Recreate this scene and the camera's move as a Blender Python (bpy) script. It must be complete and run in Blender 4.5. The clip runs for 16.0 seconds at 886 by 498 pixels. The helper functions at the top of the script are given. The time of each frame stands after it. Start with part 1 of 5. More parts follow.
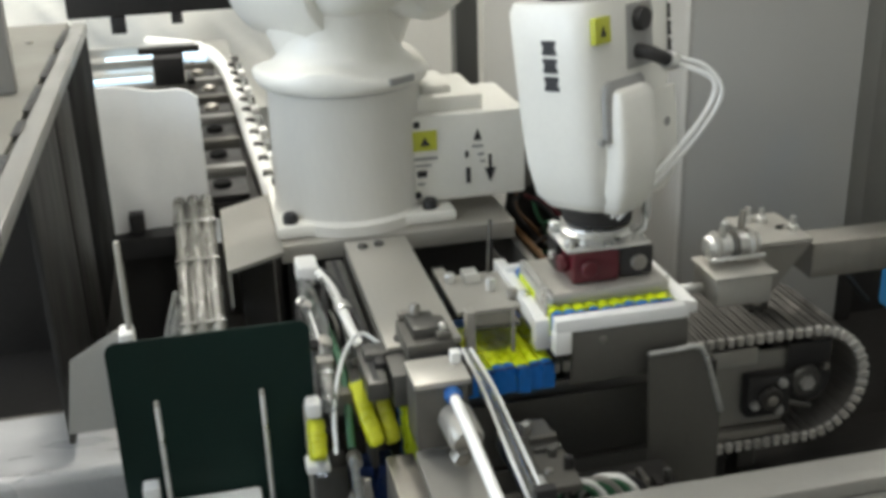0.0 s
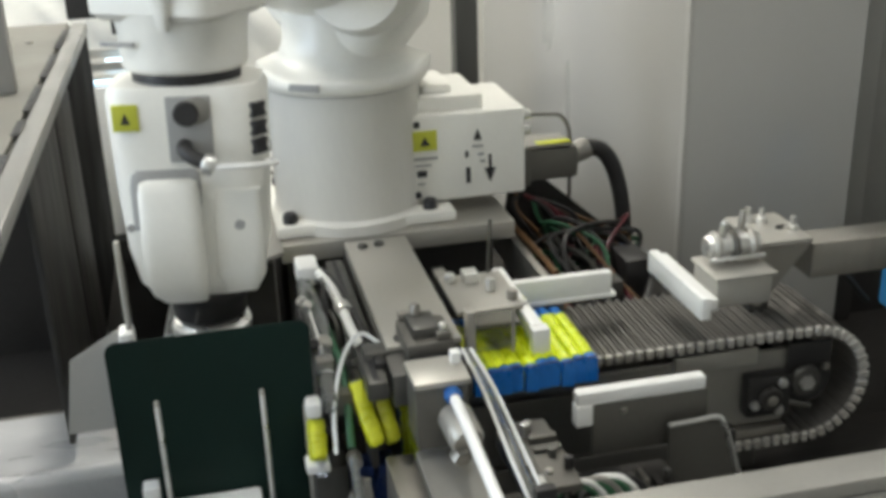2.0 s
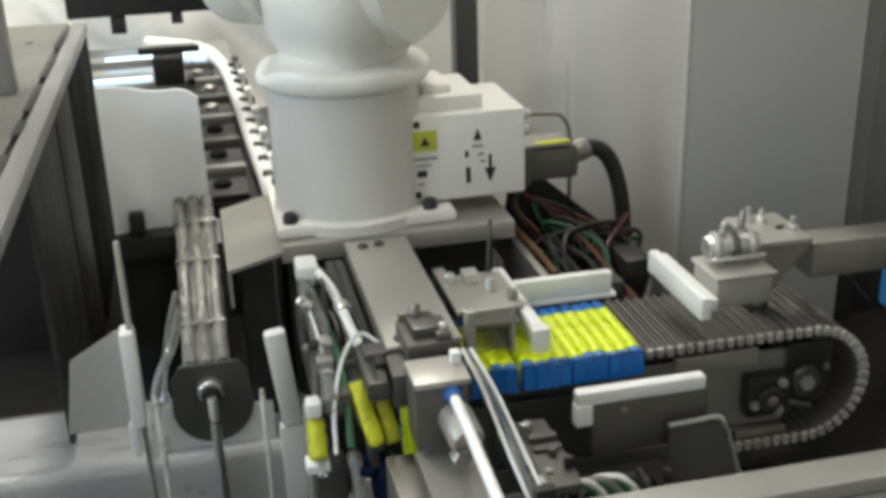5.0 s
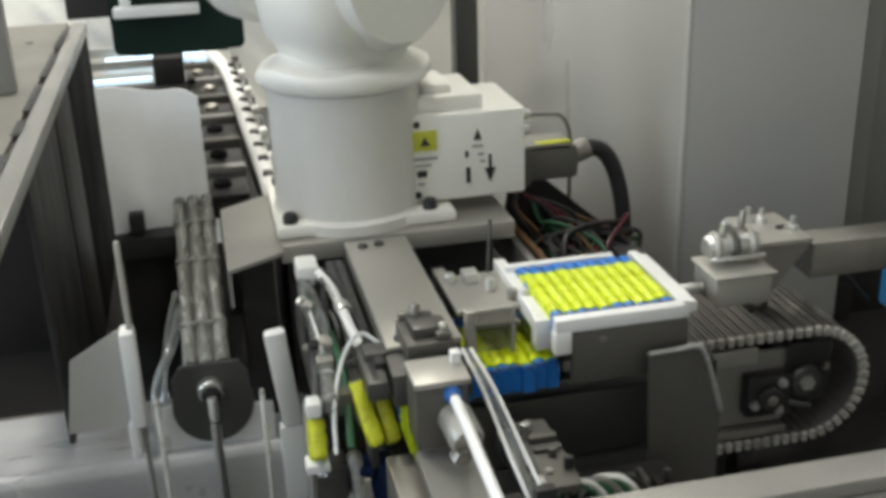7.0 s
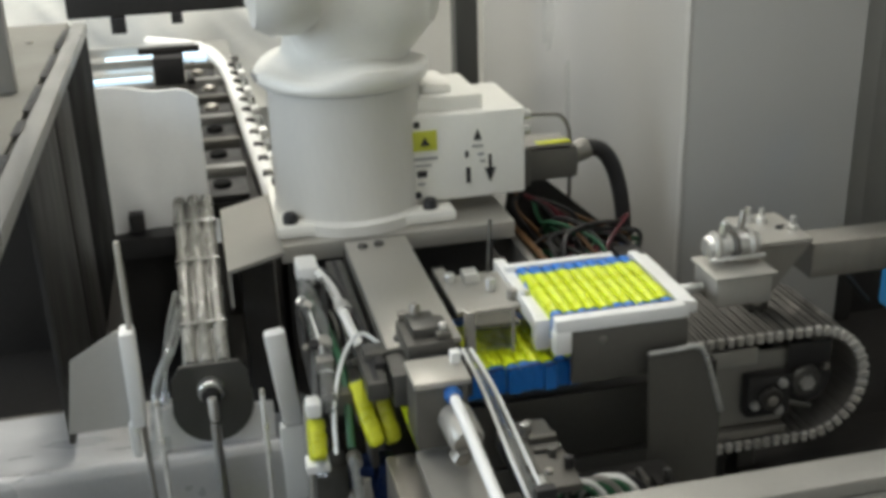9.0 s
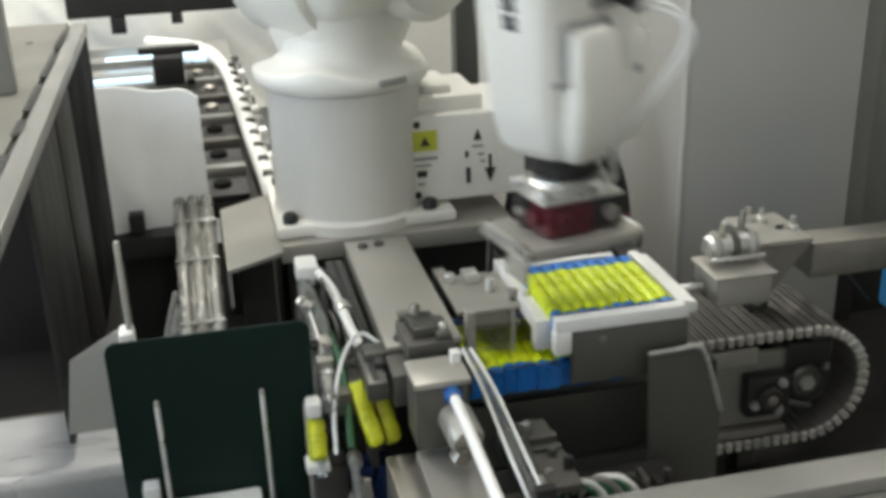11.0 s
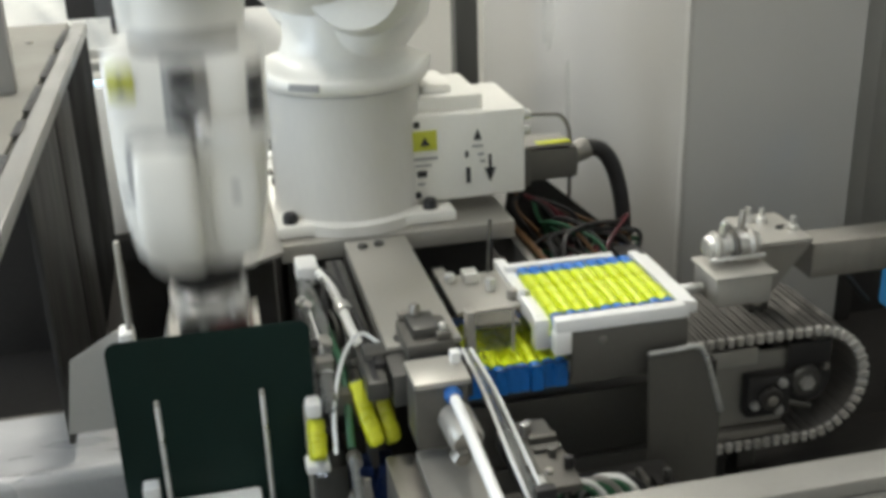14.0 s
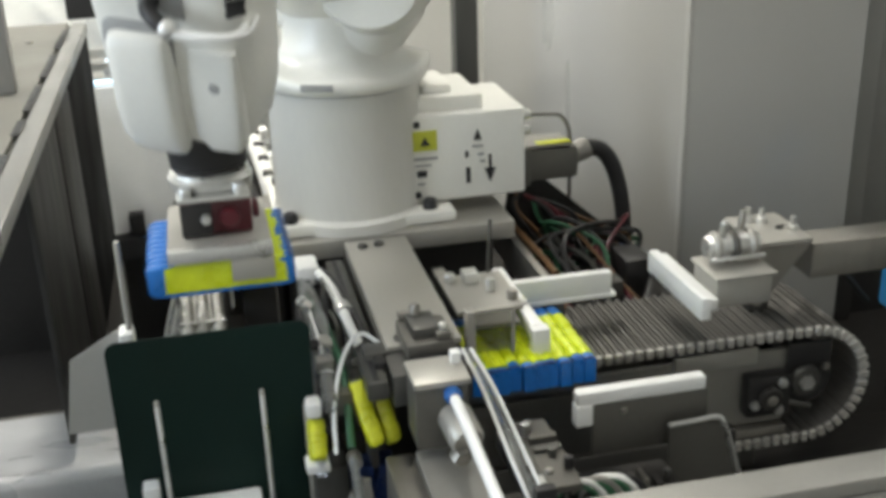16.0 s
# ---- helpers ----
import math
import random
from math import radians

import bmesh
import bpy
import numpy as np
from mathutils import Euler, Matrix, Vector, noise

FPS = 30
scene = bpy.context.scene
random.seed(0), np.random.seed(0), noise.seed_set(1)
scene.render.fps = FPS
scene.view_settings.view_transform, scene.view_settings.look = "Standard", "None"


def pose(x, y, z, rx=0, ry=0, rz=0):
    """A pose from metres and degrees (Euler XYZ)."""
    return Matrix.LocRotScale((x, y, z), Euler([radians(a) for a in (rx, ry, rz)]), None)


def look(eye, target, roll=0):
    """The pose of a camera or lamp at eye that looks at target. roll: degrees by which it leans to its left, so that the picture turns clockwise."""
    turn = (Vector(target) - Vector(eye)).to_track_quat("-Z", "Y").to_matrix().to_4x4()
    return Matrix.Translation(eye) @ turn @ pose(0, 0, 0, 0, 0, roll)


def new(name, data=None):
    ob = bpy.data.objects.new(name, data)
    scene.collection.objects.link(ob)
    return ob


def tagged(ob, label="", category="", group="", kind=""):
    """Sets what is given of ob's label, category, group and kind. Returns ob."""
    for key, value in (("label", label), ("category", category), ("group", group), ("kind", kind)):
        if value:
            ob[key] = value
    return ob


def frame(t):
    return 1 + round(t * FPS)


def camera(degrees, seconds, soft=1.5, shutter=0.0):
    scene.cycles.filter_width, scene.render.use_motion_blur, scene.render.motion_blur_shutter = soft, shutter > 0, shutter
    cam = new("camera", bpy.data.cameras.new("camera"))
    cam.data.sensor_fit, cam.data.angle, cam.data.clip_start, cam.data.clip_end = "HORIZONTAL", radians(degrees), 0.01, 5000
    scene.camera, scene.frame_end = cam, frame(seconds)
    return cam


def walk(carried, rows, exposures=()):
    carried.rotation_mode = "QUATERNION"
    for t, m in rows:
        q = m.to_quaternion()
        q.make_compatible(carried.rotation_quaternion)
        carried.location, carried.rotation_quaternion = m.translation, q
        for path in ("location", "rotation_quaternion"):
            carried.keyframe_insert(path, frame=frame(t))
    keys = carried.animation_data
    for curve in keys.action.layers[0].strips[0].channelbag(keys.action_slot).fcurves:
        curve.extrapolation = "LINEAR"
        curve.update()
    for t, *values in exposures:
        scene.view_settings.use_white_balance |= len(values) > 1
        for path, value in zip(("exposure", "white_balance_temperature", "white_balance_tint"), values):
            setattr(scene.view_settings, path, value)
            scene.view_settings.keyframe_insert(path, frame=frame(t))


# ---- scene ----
import itertools

# ---- camera ----
EYE = (-0.252, -1.976, 1.670)
YAW, PITCH = radians(12.29), radians(22.17)
AIM = (EYE[0] + math.sin(YAW) * math.cos(PITCH), EYE[1] + math.cos(YAW) * math.cos(PITCH), EYE[2] - math.sin(PITCH))
cam = camera(44.15, 16.0, soft=4.05, shutter=0.5)
walk(cam, [(0, look(EYE, AIM, -1.93)), (16.0, look(EYE, AIM, -1.93))], exposures=[(0, -0.09), (0.7, -0.07), (1.2, -0.04), (2.4, -0.05), (3.2, -0.09), (4.2, -0.17), (6.5, -0.27), (9.2, -0.27), (11.3, -0.13), (12.5, -0.06), (14.0, -0.06), (14.5, -0.12), (15.2, -0.11), (16.0, -0.03)])

# ---- world and lamps ----
world = bpy.data.worlds.new("hall_air")
scene.world = world
world.use_nodes = True
wn = world.node_tree.nodes
sky = wn.new("ShaderNodeTexSky")
sky.sky_type, sky.sun_disc = "NISHITA", False
sky.sun_elevation, sky.sun_rotation = radians(35), radians(200)
world.node_tree.links.new(sky.outputs[0], wn["Background"].inputs[0])
wn["Background"].inputs[1].default_value = 0.06


def area_lamp(name, m, sx, sy, watts, col):
    d = bpy.data.lights.new(name, "AREA")
    d.shape, d.size, d.size_y, d.energy, d.color = "RECTANGLE", sx, sy, watts, col
    ob = new(name, d)
    ob.matrix_world = m
    return ob


CEIL = 3.6
LAMPS = [(-1.7, 1.4, 1.3), (0.1, 1.7, 1.8), (-1.9, -1.3, 0.50), (0.3, -1.3, 0.28), (2.8, 0.6, 0.25)]
for lx, ly, k in LAMPS:
    area_lamp("tube_light", pose(lx, ly, CEIL - 0.13), 0.25, 1.5, 39 * k, (1.0, 0.965, 0.86))
# daylight from the hall's window wall
area_lamp("window_light", look((-3.85, -0.9, 1.9), (0, -0.6, 1.0)), 3.2, 1.7, 116, (0.72, 0.85, 1.0))


# ---- materials ----
def mat(name, col, rough=0.5, metal=0.0, var=0.12, scale=8.0, fine=90.0, bump=0.02, stretch=(1, 1, 1), coat=0.0, rvar=0.12, spec=0.5, trans=0.0, emit=0.0):
    m = bpy.data.materials.new(name)
    m.use_nodes = True
    nt = m.node_tree
    n, l = nt.nodes, nt.links
    b = n["Principled BSDF"]
    tc = n.new("ShaderNodeTexCoord")
    mp = n.new("ShaderNodeMapping")
    mp.inputs["Scale"].default_value = stretch
    l.new(tc.outputs["Object"], mp.inputs[0])
    big, small = n.new("ShaderNodeTexNoise"), n.new("ShaderNodeTexNoise")
    big.inputs["Scale"].default_value, small.inputs["Scale"].default_value = scale, fine
    big.inputs["Detail"].default_value, small.inputs["Detail"].default_value = 5, 3
    l.new(mp.outputs[0], big.inputs["Vector"]), l.new(mp.outputs[0], small.inputs["Vector"])
    mixn = n.new("ShaderNodeMath")
    mixn.operation = "MULTIPLY_ADD"
    l.new(small.outputs["Fac"], mixn.inputs[0])
    mixn.inputs[1].default_value = 0.4
    l.new(big.outputs["Fac"], mixn.inputs[2])
    ramp = n.new("ShaderNodeMapRange")
    ramp.inputs["From Min"].default_value, ramp.inputs["From Max"].default_value = 0.4, 1.0
    ramp.inputs["To Min"].default_value, ramp.inputs["To Max"].default_value = 1 - var, 1 + var
    l.new(mixn.outputs[0], ramp.inputs["Value"])
    mul = n.new("ShaderNodeVectorMath")
    mul.operation = "SCALE"
    mul.inputs[0].default_value = col
    l.new(ramp.outputs[0], mul.inputs["Scale"])
    l.new(mul.outputs[0], b.inputs["Base Color"])
    rr = n.new("ShaderNodeMapRange")
    rr.inputs["From Min"].default_value, rr.inputs["From Max"].default_value = 0.3, 0.7
    rr.inputs["To Min"].default_value, rr.inputs["To Max"].default_value = max(0.03, rough - rvar), min(1, rough + rvar)
    l.new(big.outputs["Fac"], rr.inputs["Value"])
    l.new(rr.outputs[0], b.inputs["Roughness"])
    b.inputs["Metallic"].default_value = metal
    b.inputs["Specular IOR Level"].default_value = spec
    b.inputs["Coat Weight"].default_value = coat
    b.inputs["Transmission Weight"].default_value = trans
    if bump:
        bp = n.new("ShaderNodeBump")
        bp.inputs["Strength"].default_value, bp.inputs["Distance"].default_value = bump * 5, 0.002
        l.new(small.outputs["Fac"], bp.inputs["Height"])
        l.new(bp.outputs[0], b.inputs["Normal"])
    if emit:
        b.inputs["Emission Color"].default_value = (*col, 1)
        b.inputs["Emission Strength"].default_value = emit
    return m


STEEL = mat("brushed_steel", (0.56, 0.55, 0.52), 0.36, 0.95, 0.10, 5, 160, 0.03, (1, 8, 8))
STEEL_D = mat("dull_steel", (0.345, 0.33, 0.30), 0.46, 0.9, 0.16, 6, 140, 0.03, (8, 1, 1))
ALU = mat("anodised_aluminium", (0.44, 0.425, 0.385), 0.42, 0.45, 0.08, 7, 150, 0.02)
BRIGHT = mat("bright_zinc", (0.74, 0.74, 0.72), 0.34, 0.9, 0.12, 30, 200, 0.03)
GREY = mat("grey_sheet", (0.28, 0.27, 0.245), 0.5, 0.35, 0.08, 6, 120, 0.02)
CABINET = mat("cabinet_paint", (0.445, 0.437, 0.412), 0.30, 0.0, 0.05, 2.0, 140, 0.012, (1.5, 1.5, 0.5), coat=0.25, rvar=0.04)
GUARD = mat("guard_rail_grey", (0.29, 0.285, 0.27), 0.36, 0.4, 0.10, 6, 150, 0.02)
RAILM = mat("front_rail_grey", (0.33, 0.32, 0.295), 0.42, 0.5, 0.08, 6, 150, 0.02)
TABLE = mat("slide_steel", (0.54, 0.535, 0.525), 0.34, 0.25, 0.12, 4, 130, 0.03, (1, 6, 1))
PANEL = mat("side_panel_shaded", (0.020, 0.019, 0.017), 0.6, 0.0, 0.2, 5, 110, 0.02, (1, 6, 1))
COVER = mat("cover_paint", (0.17, 0.163, 0.143), 0.5, 0.0, 0.12, 4, 110, 0.02)
SHEET = mat("white_sheet", (0.78, 0.775, 0.76), 0.42, 0.0, 0.06, 6, 120, 0.02)
FOLD = mat("folded_sheet", (0.46, 0.445, 0.41), 0.45, 0.0, 0.06, 6, 120, 0.02)
# darker copy of YELLOW with the side lane's shade mixed in; also tints the plug's tag
LANE_Y = mat("shaded_yellow_film", (0.55, 0.58, 0.02), 0.36, 0.0, 0.2, 30, 220, 0.12)
UPRIGHT = mat("upright_shaded", (0.024, 0.023, 0.021), 0.42, 0.0, 0.2, 5, 110, 0.02, (6, 6, 1), spec=0.2)
MATT_BLACK = mat("matt_black_panel", (0.010, 0.010, 0.010), 0.7, 0.0, 0.3, 6, 110, 0.02, spec=0.1)
SLAT = mat("worn_slat_steel", (0.17, 0.162, 0.15), 0.46, 0.55, 0.25, 9, 140, 0.03)
LUG = mat("worn_link_steel", (0.58, 0.56, 0.52), 0.38, 0.6, 0.3, 40, 180, 0.03)
PAN = mat("void_pan", (0.026, 0.024, 0.022), 0.6, 0.0, 0.4, 4, 90, 0.02, spec=0.15)
PLATE = mat("dark_plate", (0.13, 0.124, 0.110), 0.5, 0.5, 0.15, 8, 130, 0.02)
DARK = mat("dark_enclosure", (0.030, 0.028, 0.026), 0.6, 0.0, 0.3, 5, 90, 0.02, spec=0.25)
BLACK = mat("black_rubber", (0.020, 0.019, 0.019), 0.5, 0.0, 0.3, 20, 200, 0.03)
FRAME = mat("dark_frame", (0.11, 0.108, 0.10), 0.45, 0.6, 0.15, 5, 120, 0.02, (6, 6, 1))
ROBOT = mat("robot_white_paint", (0.80, 0.79, 0.735), 0.42, 0.0, 0.05, 4, 120, 0.015, coat=0.22)
ROBOT_B = mat("robot_base_paint", (0.68, 0.668, 0.625), 0.40, 0.0, 0.06, 3, 120, 0.015, (1, 1, 0.3), coat=0.22)
ROBOT_G = mat("robot_grey_cover", (0.33, 0.33, 0.32), 0.5, 0.0, 0.1, 10, 120, 0.02)
POM = mat("white_plastic", (0.84, 0.84, 0.82), 0.38, 0.0, 0.05, 12, 150, 0.02)
TUBE = mat("worn_clear_tube", (0.27, 0.27, 0.245), 0.25, 0.0, 0.55, 22, 70, 0.04, (3, 0.6, 3), trans=0.35)
PANE = mat("clear_pane", (0.90, 0.91, 0.86), 0.06, 0.0, 0.02, 12, 150, 0.0, trans=1.0, rvar=0.02)
CLEAR = mat("clear_plastic", (0.88, 0.91, 0.90), 0.15, 0.0, 0.03, 12, 150, 0.0, trans=0.9)
YELLOW = mat("yellow_film", (0.64, 0.75, 0.012), 0.30, 0.0, 0.12, 40, 220, 0.12)
BLUE = mat("blue_film", (0.006, 0.15, 0.52), 0.32, 0.0, 0.18, 40, 220, 0.12)
NAVY = mat("navy_film", (0.01, 0.03, 0.12), 0.35, 0.0, 0.2, 40, 220, 0.08)
LABEL_Y = mat("warning_yellow", (0.50, 0.52, 0.05), 0.5, 0.0, 0.08, 40, 220, 0.01)
INK = mat("black_ink", (0.02, 0.02, 0.022), 0.5, 0.0, 0.1, 60, 220, 0.0)
GREEN = mat("dark_green_card", (0.008, 0.022, 0.018), 0.62, 0.0, 0.2, 9, 160, 0.03, spec=0.18)
CARD_W = mat("white_card", (0.74, 0.76, 0.76), 0.6, 0.0, 0.05, 12, 200, 0.02)
RED = mat("red_housing", (0.085, 0.008, 0.014), 0.35, 0.0, 0.15, 25, 150, 0.02)
BLOCK = mat("white_block", (0.86, 0.85, 0.80), 0.55, 0.0, 0.05, 5, 120, 0.02)
COPPER = mat("orange_cable", (0.13, 0.065, 0.025), 0.45, 0.0, 0.2, 30, 150, 0.02)
GREENC = mat("green_cable", (0.02, 0.10, 0.045), 0.45, 0.0, 0.2, 30, 150, 0.02)
BLUEC = mat("blue_fitting", (0.02, 0.13, 0.42), 0.4, 0.0, 0.15, 30, 150, 0.02)
FLOOR = mat("hall_floor", (0.20, 0.20, 0.19), 0.4, 0.0, 0.2, 2, 60, 0.02)
WALL = mat("hall_wall", (0.72, 0.71, 0.67), 0.7, 0.0, 0.06, 1.5, 80, 0.02)
GLOW = mat("light_diffuser", (0.95, 0.97, 1.0), 0.5, 0.0, 0.01, 5, 50, 0.0, emit=6.0)
# glow that stands in for bluish reflections on the cross conveyor's steel
GLOW_B = mat("conveyor_glint", (0.62, 0.82, 1.0), 0.5, 0.0, 0.01, 5, 50, 0.0, emit=1.1)
SCREEN_B = mat("blue_plastic", (0.03, 0.28, 0.62), 0.4, 0.0, 0.1, 12, 120, 0.02)


# ---- mesh helpers ----
def thing(name, m, label, category, group="", kind=""):
    ob = new(name)
    ob.empty_display_size = 0.05
    ob.matrix_world = m
    return tagged(ob, label, category, group, kind)


def finish(bm, name, material, smooth=40):
    me = bpy.data.meshes.new(name)
    bmesh.ops.recalc_face_normals(bm, faces=bm.faces)
    bm.to_mesh(me)
    bm.free()
    me.materials.append(material)
    for p in me.polygons:
        p.use_smooth = True
    me.set_sharp_from_angle(angle=radians(smooth))
    return me


def part(name, bm, material, parent, label="", at=None):
    ob = new(name, bm if isinstance(bm, bpy.types.Mesh) else finish(bm, name, material))
    ob.parent = parent
    if at is not None:
        ob.matrix_basis = at
    return tagged(ob, label) if label else ob


def single(name, bm, material, m, label, category, group="", kind=""):
    ob = new(name, finish(bm, name, material))
    ob.matrix_world = m
    return tagged(ob, label, category, group, kind)


def box(bm, x0, x1, y0, y1, z0, z1, bevel=0.002, m=None, seg=2):
    r = bmesh.ops.create_cube(bm, size=1.0)
    vs = r["verts"]
    bmesh.ops.scale(bm, vec=(x1 - x0, y1 - y0, z1 - z0), verts=vs)
    bmesh.ops.translate(bm, vec=((x0 + x1) / 2, (y0 + y1) / 2, (z0 + z1) / 2), verts=vs)
    if bevel:
        es = list({e for v in vs for e in v.link_edges})
        g = bmesh.ops.bevel(bm, geom=es, offset=min(bevel, 0.45 * min(x1 - x0, y1 - y0, z1 - z0)), segments=seg, profile=0.6, affect="EDGES", clamp_overlap=True)
        vs = list({v for f in g["faces"] for v in f.verts} | {v for v in vs if v.is_valid})
    if m is not None:
        bmesh.ops.transform(bm, matrix=m, verts=[v for v in vs if v.is_valid])
    return bm


def B(*a, **k):
    return box(bmesh.new(), *a, **k)


def lathe(profile, seg=40, m=None, bm=None):
    """Turned body from (radius, height) pairs about z."""
    bm = bm or bmesh.new()
    rings = []
    for r, z in profile:
        rings.append([bm.verts.new((r * math.cos(a), r * math.sin(a), z)) for a in (2 * math.pi * i / seg for i in range(seg))])
    for a, b in zip(rings, rings[1:]):
        for i in range(seg):
            bm.faces.new((a[i], a[(i + 1) % seg], b[(i + 1) % seg], b[i]))
    bm.faces.new(rings[0][::-1]), bm.faces.new(rings[-1])
    if m is not None:
        bmesh.ops.transform(bm, matrix=m, verts=[v for r in rings for v in r])
    return bm


def rod(p, q, r, seg=14, bm=None, bevel=0.15):
    p, q = Vector(p), Vector(q)
    d = q - p
    e = min(r * 0.25, d.length * 0.3)
    m = Matrix.Translation(p) @ d.to_track_quat("Z", "Y").to_matrix().to_4x4()
    return lathe([(r * (1 - bevel), 0), (r, e), (r, d.length - e), (r * (1 - bevel), d.length)], seg, m, bm)


def hose(points, r, seg=8, steps=6, bm=None):
    """A round tube along a smooth line through the points."""
    bm = bm or bmesh.new()
    P = [Vector(p) for p in points]
    P = [2 * P[0] - P[1]] + P + [2 * P[-1] - P[-2]]
    line = []
    for i in range(1, len(P) - 2):
        for k in range(steps):
            t = k / steps
            a, b, c, d = P[i - 1:i + 3]
            line.append(0.5 * ((2 * b) + (c - a) * t + (2 * a - 5 * b + 4 * c - d) * t * t + (3 * b - a - 3 * c + d) * t ** 3))
    line.append(P[-2])
    rings = []
    for i, c in enumerate(line):
        d = (line[min(i + 1, len(line) - 1)] - line[max(i - 1, 0)]).normalized()
        s = d.cross(Vector((0.31, 0.22, 0.92))).normalized()
        u = d.cross(s)
        rings.append([bm.verts.new(c + r * (math.cos(a) * s + math.sin(a) * u)) for a in (2 * math.pi * j / seg for j in range(seg))])
    for a, b in zip(rings, rings[1:]):
        for j in range(seg):
            bm.faces.new((a[j], a[(j + 1) % seg], b[(j + 1) % seg], b[j]))
    bm.faces.new(rings[0][::-1]), bm.faces.new(rings[-1])
    return bm


def loft(sections, seg=40, power=3.2, bm=None, m=None):
    """Rounded-square body through (z, half x, half y, centre x, centre y) sections."""
    bm = bm or bmesh.new()
    rings = []
    for z, hx, hy, cx, cy in sections:
        ring = []
        for i in range(seg):
            a = 2 * math.pi * (i + 0.5) / seg
            c, s = math.cos(a), math.sin(a)
            ring.append(bm.verts.new((cx + hx * math.copysign(abs(c) ** (2 / power), c), cy + hy * math.copysign(abs(s) ** (2 / power), s), z)))
        rings.append(ring)
    for a, b in zip(rings, rings[1:]):
        for i in range(seg):
            bm.faces.new((a[i], a[(i + 1) % seg], b[(i + 1) % seg], b[i]))
    bm.faces.new(rings[0][::-1]), bm.faces.new(rings[-1])
    if m is not None:
        bmesh.ops.transform(bm, matrix=m, verts=[v for r in rings for v in r])
    return bm


def prism(pts, depth, m=None, bevel=0.0, bm=None):
    """A flat plate: outline in x, z, with thickness along +y."""
    bm = bm or bmesh.new()
    a = [bm.verts.new((x, 0, z)) for x, z in pts]
    b = [bm.verts.new((x, depth, z)) for x, z in pts]
    bm.faces.new(a), bm.faces.new(b[::-1])
    n = len(pts)
    for i in range(n):
        bm.faces.new((a[i], b[i], b[(i + 1) % n], a[(i + 1) % n]))
    if bevel:
        bmesh.ops.recalc_face_normals(bm, faces=bm.faces)
        es = [e for e in bm.edges if len(e.link_faces) == 2 and e.calc_face_angle(0) > 0.5]
        bmesh.ops.bevel(bm, geom=es, offset=bevel, segments=2, affect="EDGES", clamp_overlap=True)
    if m is not None:
        bmesh.ops.transform(bm, matrix=m, verts=bm.verts)
    return bm


def rounded(x0, x1, z0, z1, r, n=6):
    pts = []
    for cx, cz, a0 in ((x1 - r, z1 - r, 0), (x0 + r, z1 - r, 90), (x0 + r, z0 + r, 180), (x1 - r, z0 + r, 270)):
        for i in range(n + 1):
            a = radians(a0 + 90 * i / n)
            pts.append((cx + r * math.cos(a), cz + r * math.sin(a)))
    return pts


def bolt(r=0.007, h=0.006):
    bm = lathe([(r, 0), (r, h * 0.7), (r * 0.85, h)], 12)
    return lathe([(r * 0.5, h * 0.7), (r * 0.5, h * 1.15)], 6, None, bm)


I4 = Matrix.Identity(4)


# ---- hall ----
def hall():
    single("floor", B(-4, 4, -4, 4, -0.1, 0, 0), FLOOR, I4, "grey sealed concrete hall floor", "floor", kind="structure")
    single("wall_north", B(-4, 4, 4, 4.15, 0, CEIL, 0), WALL, I4, "plain off-white hall wall", "wall", kind="structure")
    single("wall_south", B(-4, 4, -4.15, -4, 0, CEIL, 0), WALL, I4, "plain off-white hall wall", "wall", kind="structure")
    single("wall_east", B(4, 4.15, -4, 4, 0, CEIL, 0), WALL, I4, "plain off-white hall wall", "wall", kind="structure")
    single("wall_west", B(-4.15, -4, -4, 4, 0, CEIL, 0), WALL, I4, "plain off-white hall wall", "wall", kind="structure")
    single("ceiling", B(-4, 4, -4, 4, CEIL, CEIL + 0.1, 0), WALL, I4, "plain white hall ceiling", "ceiling", kind="structure")
    for lx, ly, k in LAMPS:
        t = thing("ceiling_light", pose(lx, ly, CEIL), "long white tube light on the ceiling", "ceiling light", "tube lights of the hall")
        part("housing", B(-0.16, 0.16, -0.8, 0.8, -0.09, 0, 0.01), POM, t)
        part("diffuser", B(-0.13, 0.13, -0.76, 0.76, -0.11, -0.092, 0.005), GLOW, t)


# ---- robot ----
RB = Vector((0.0, 0.0, 0.95))
S_OFF, S_Z, L1, L2, W_UP = 0.09, 1.42, 0.475, 0.47, 0.194


FORE_HOSES = []


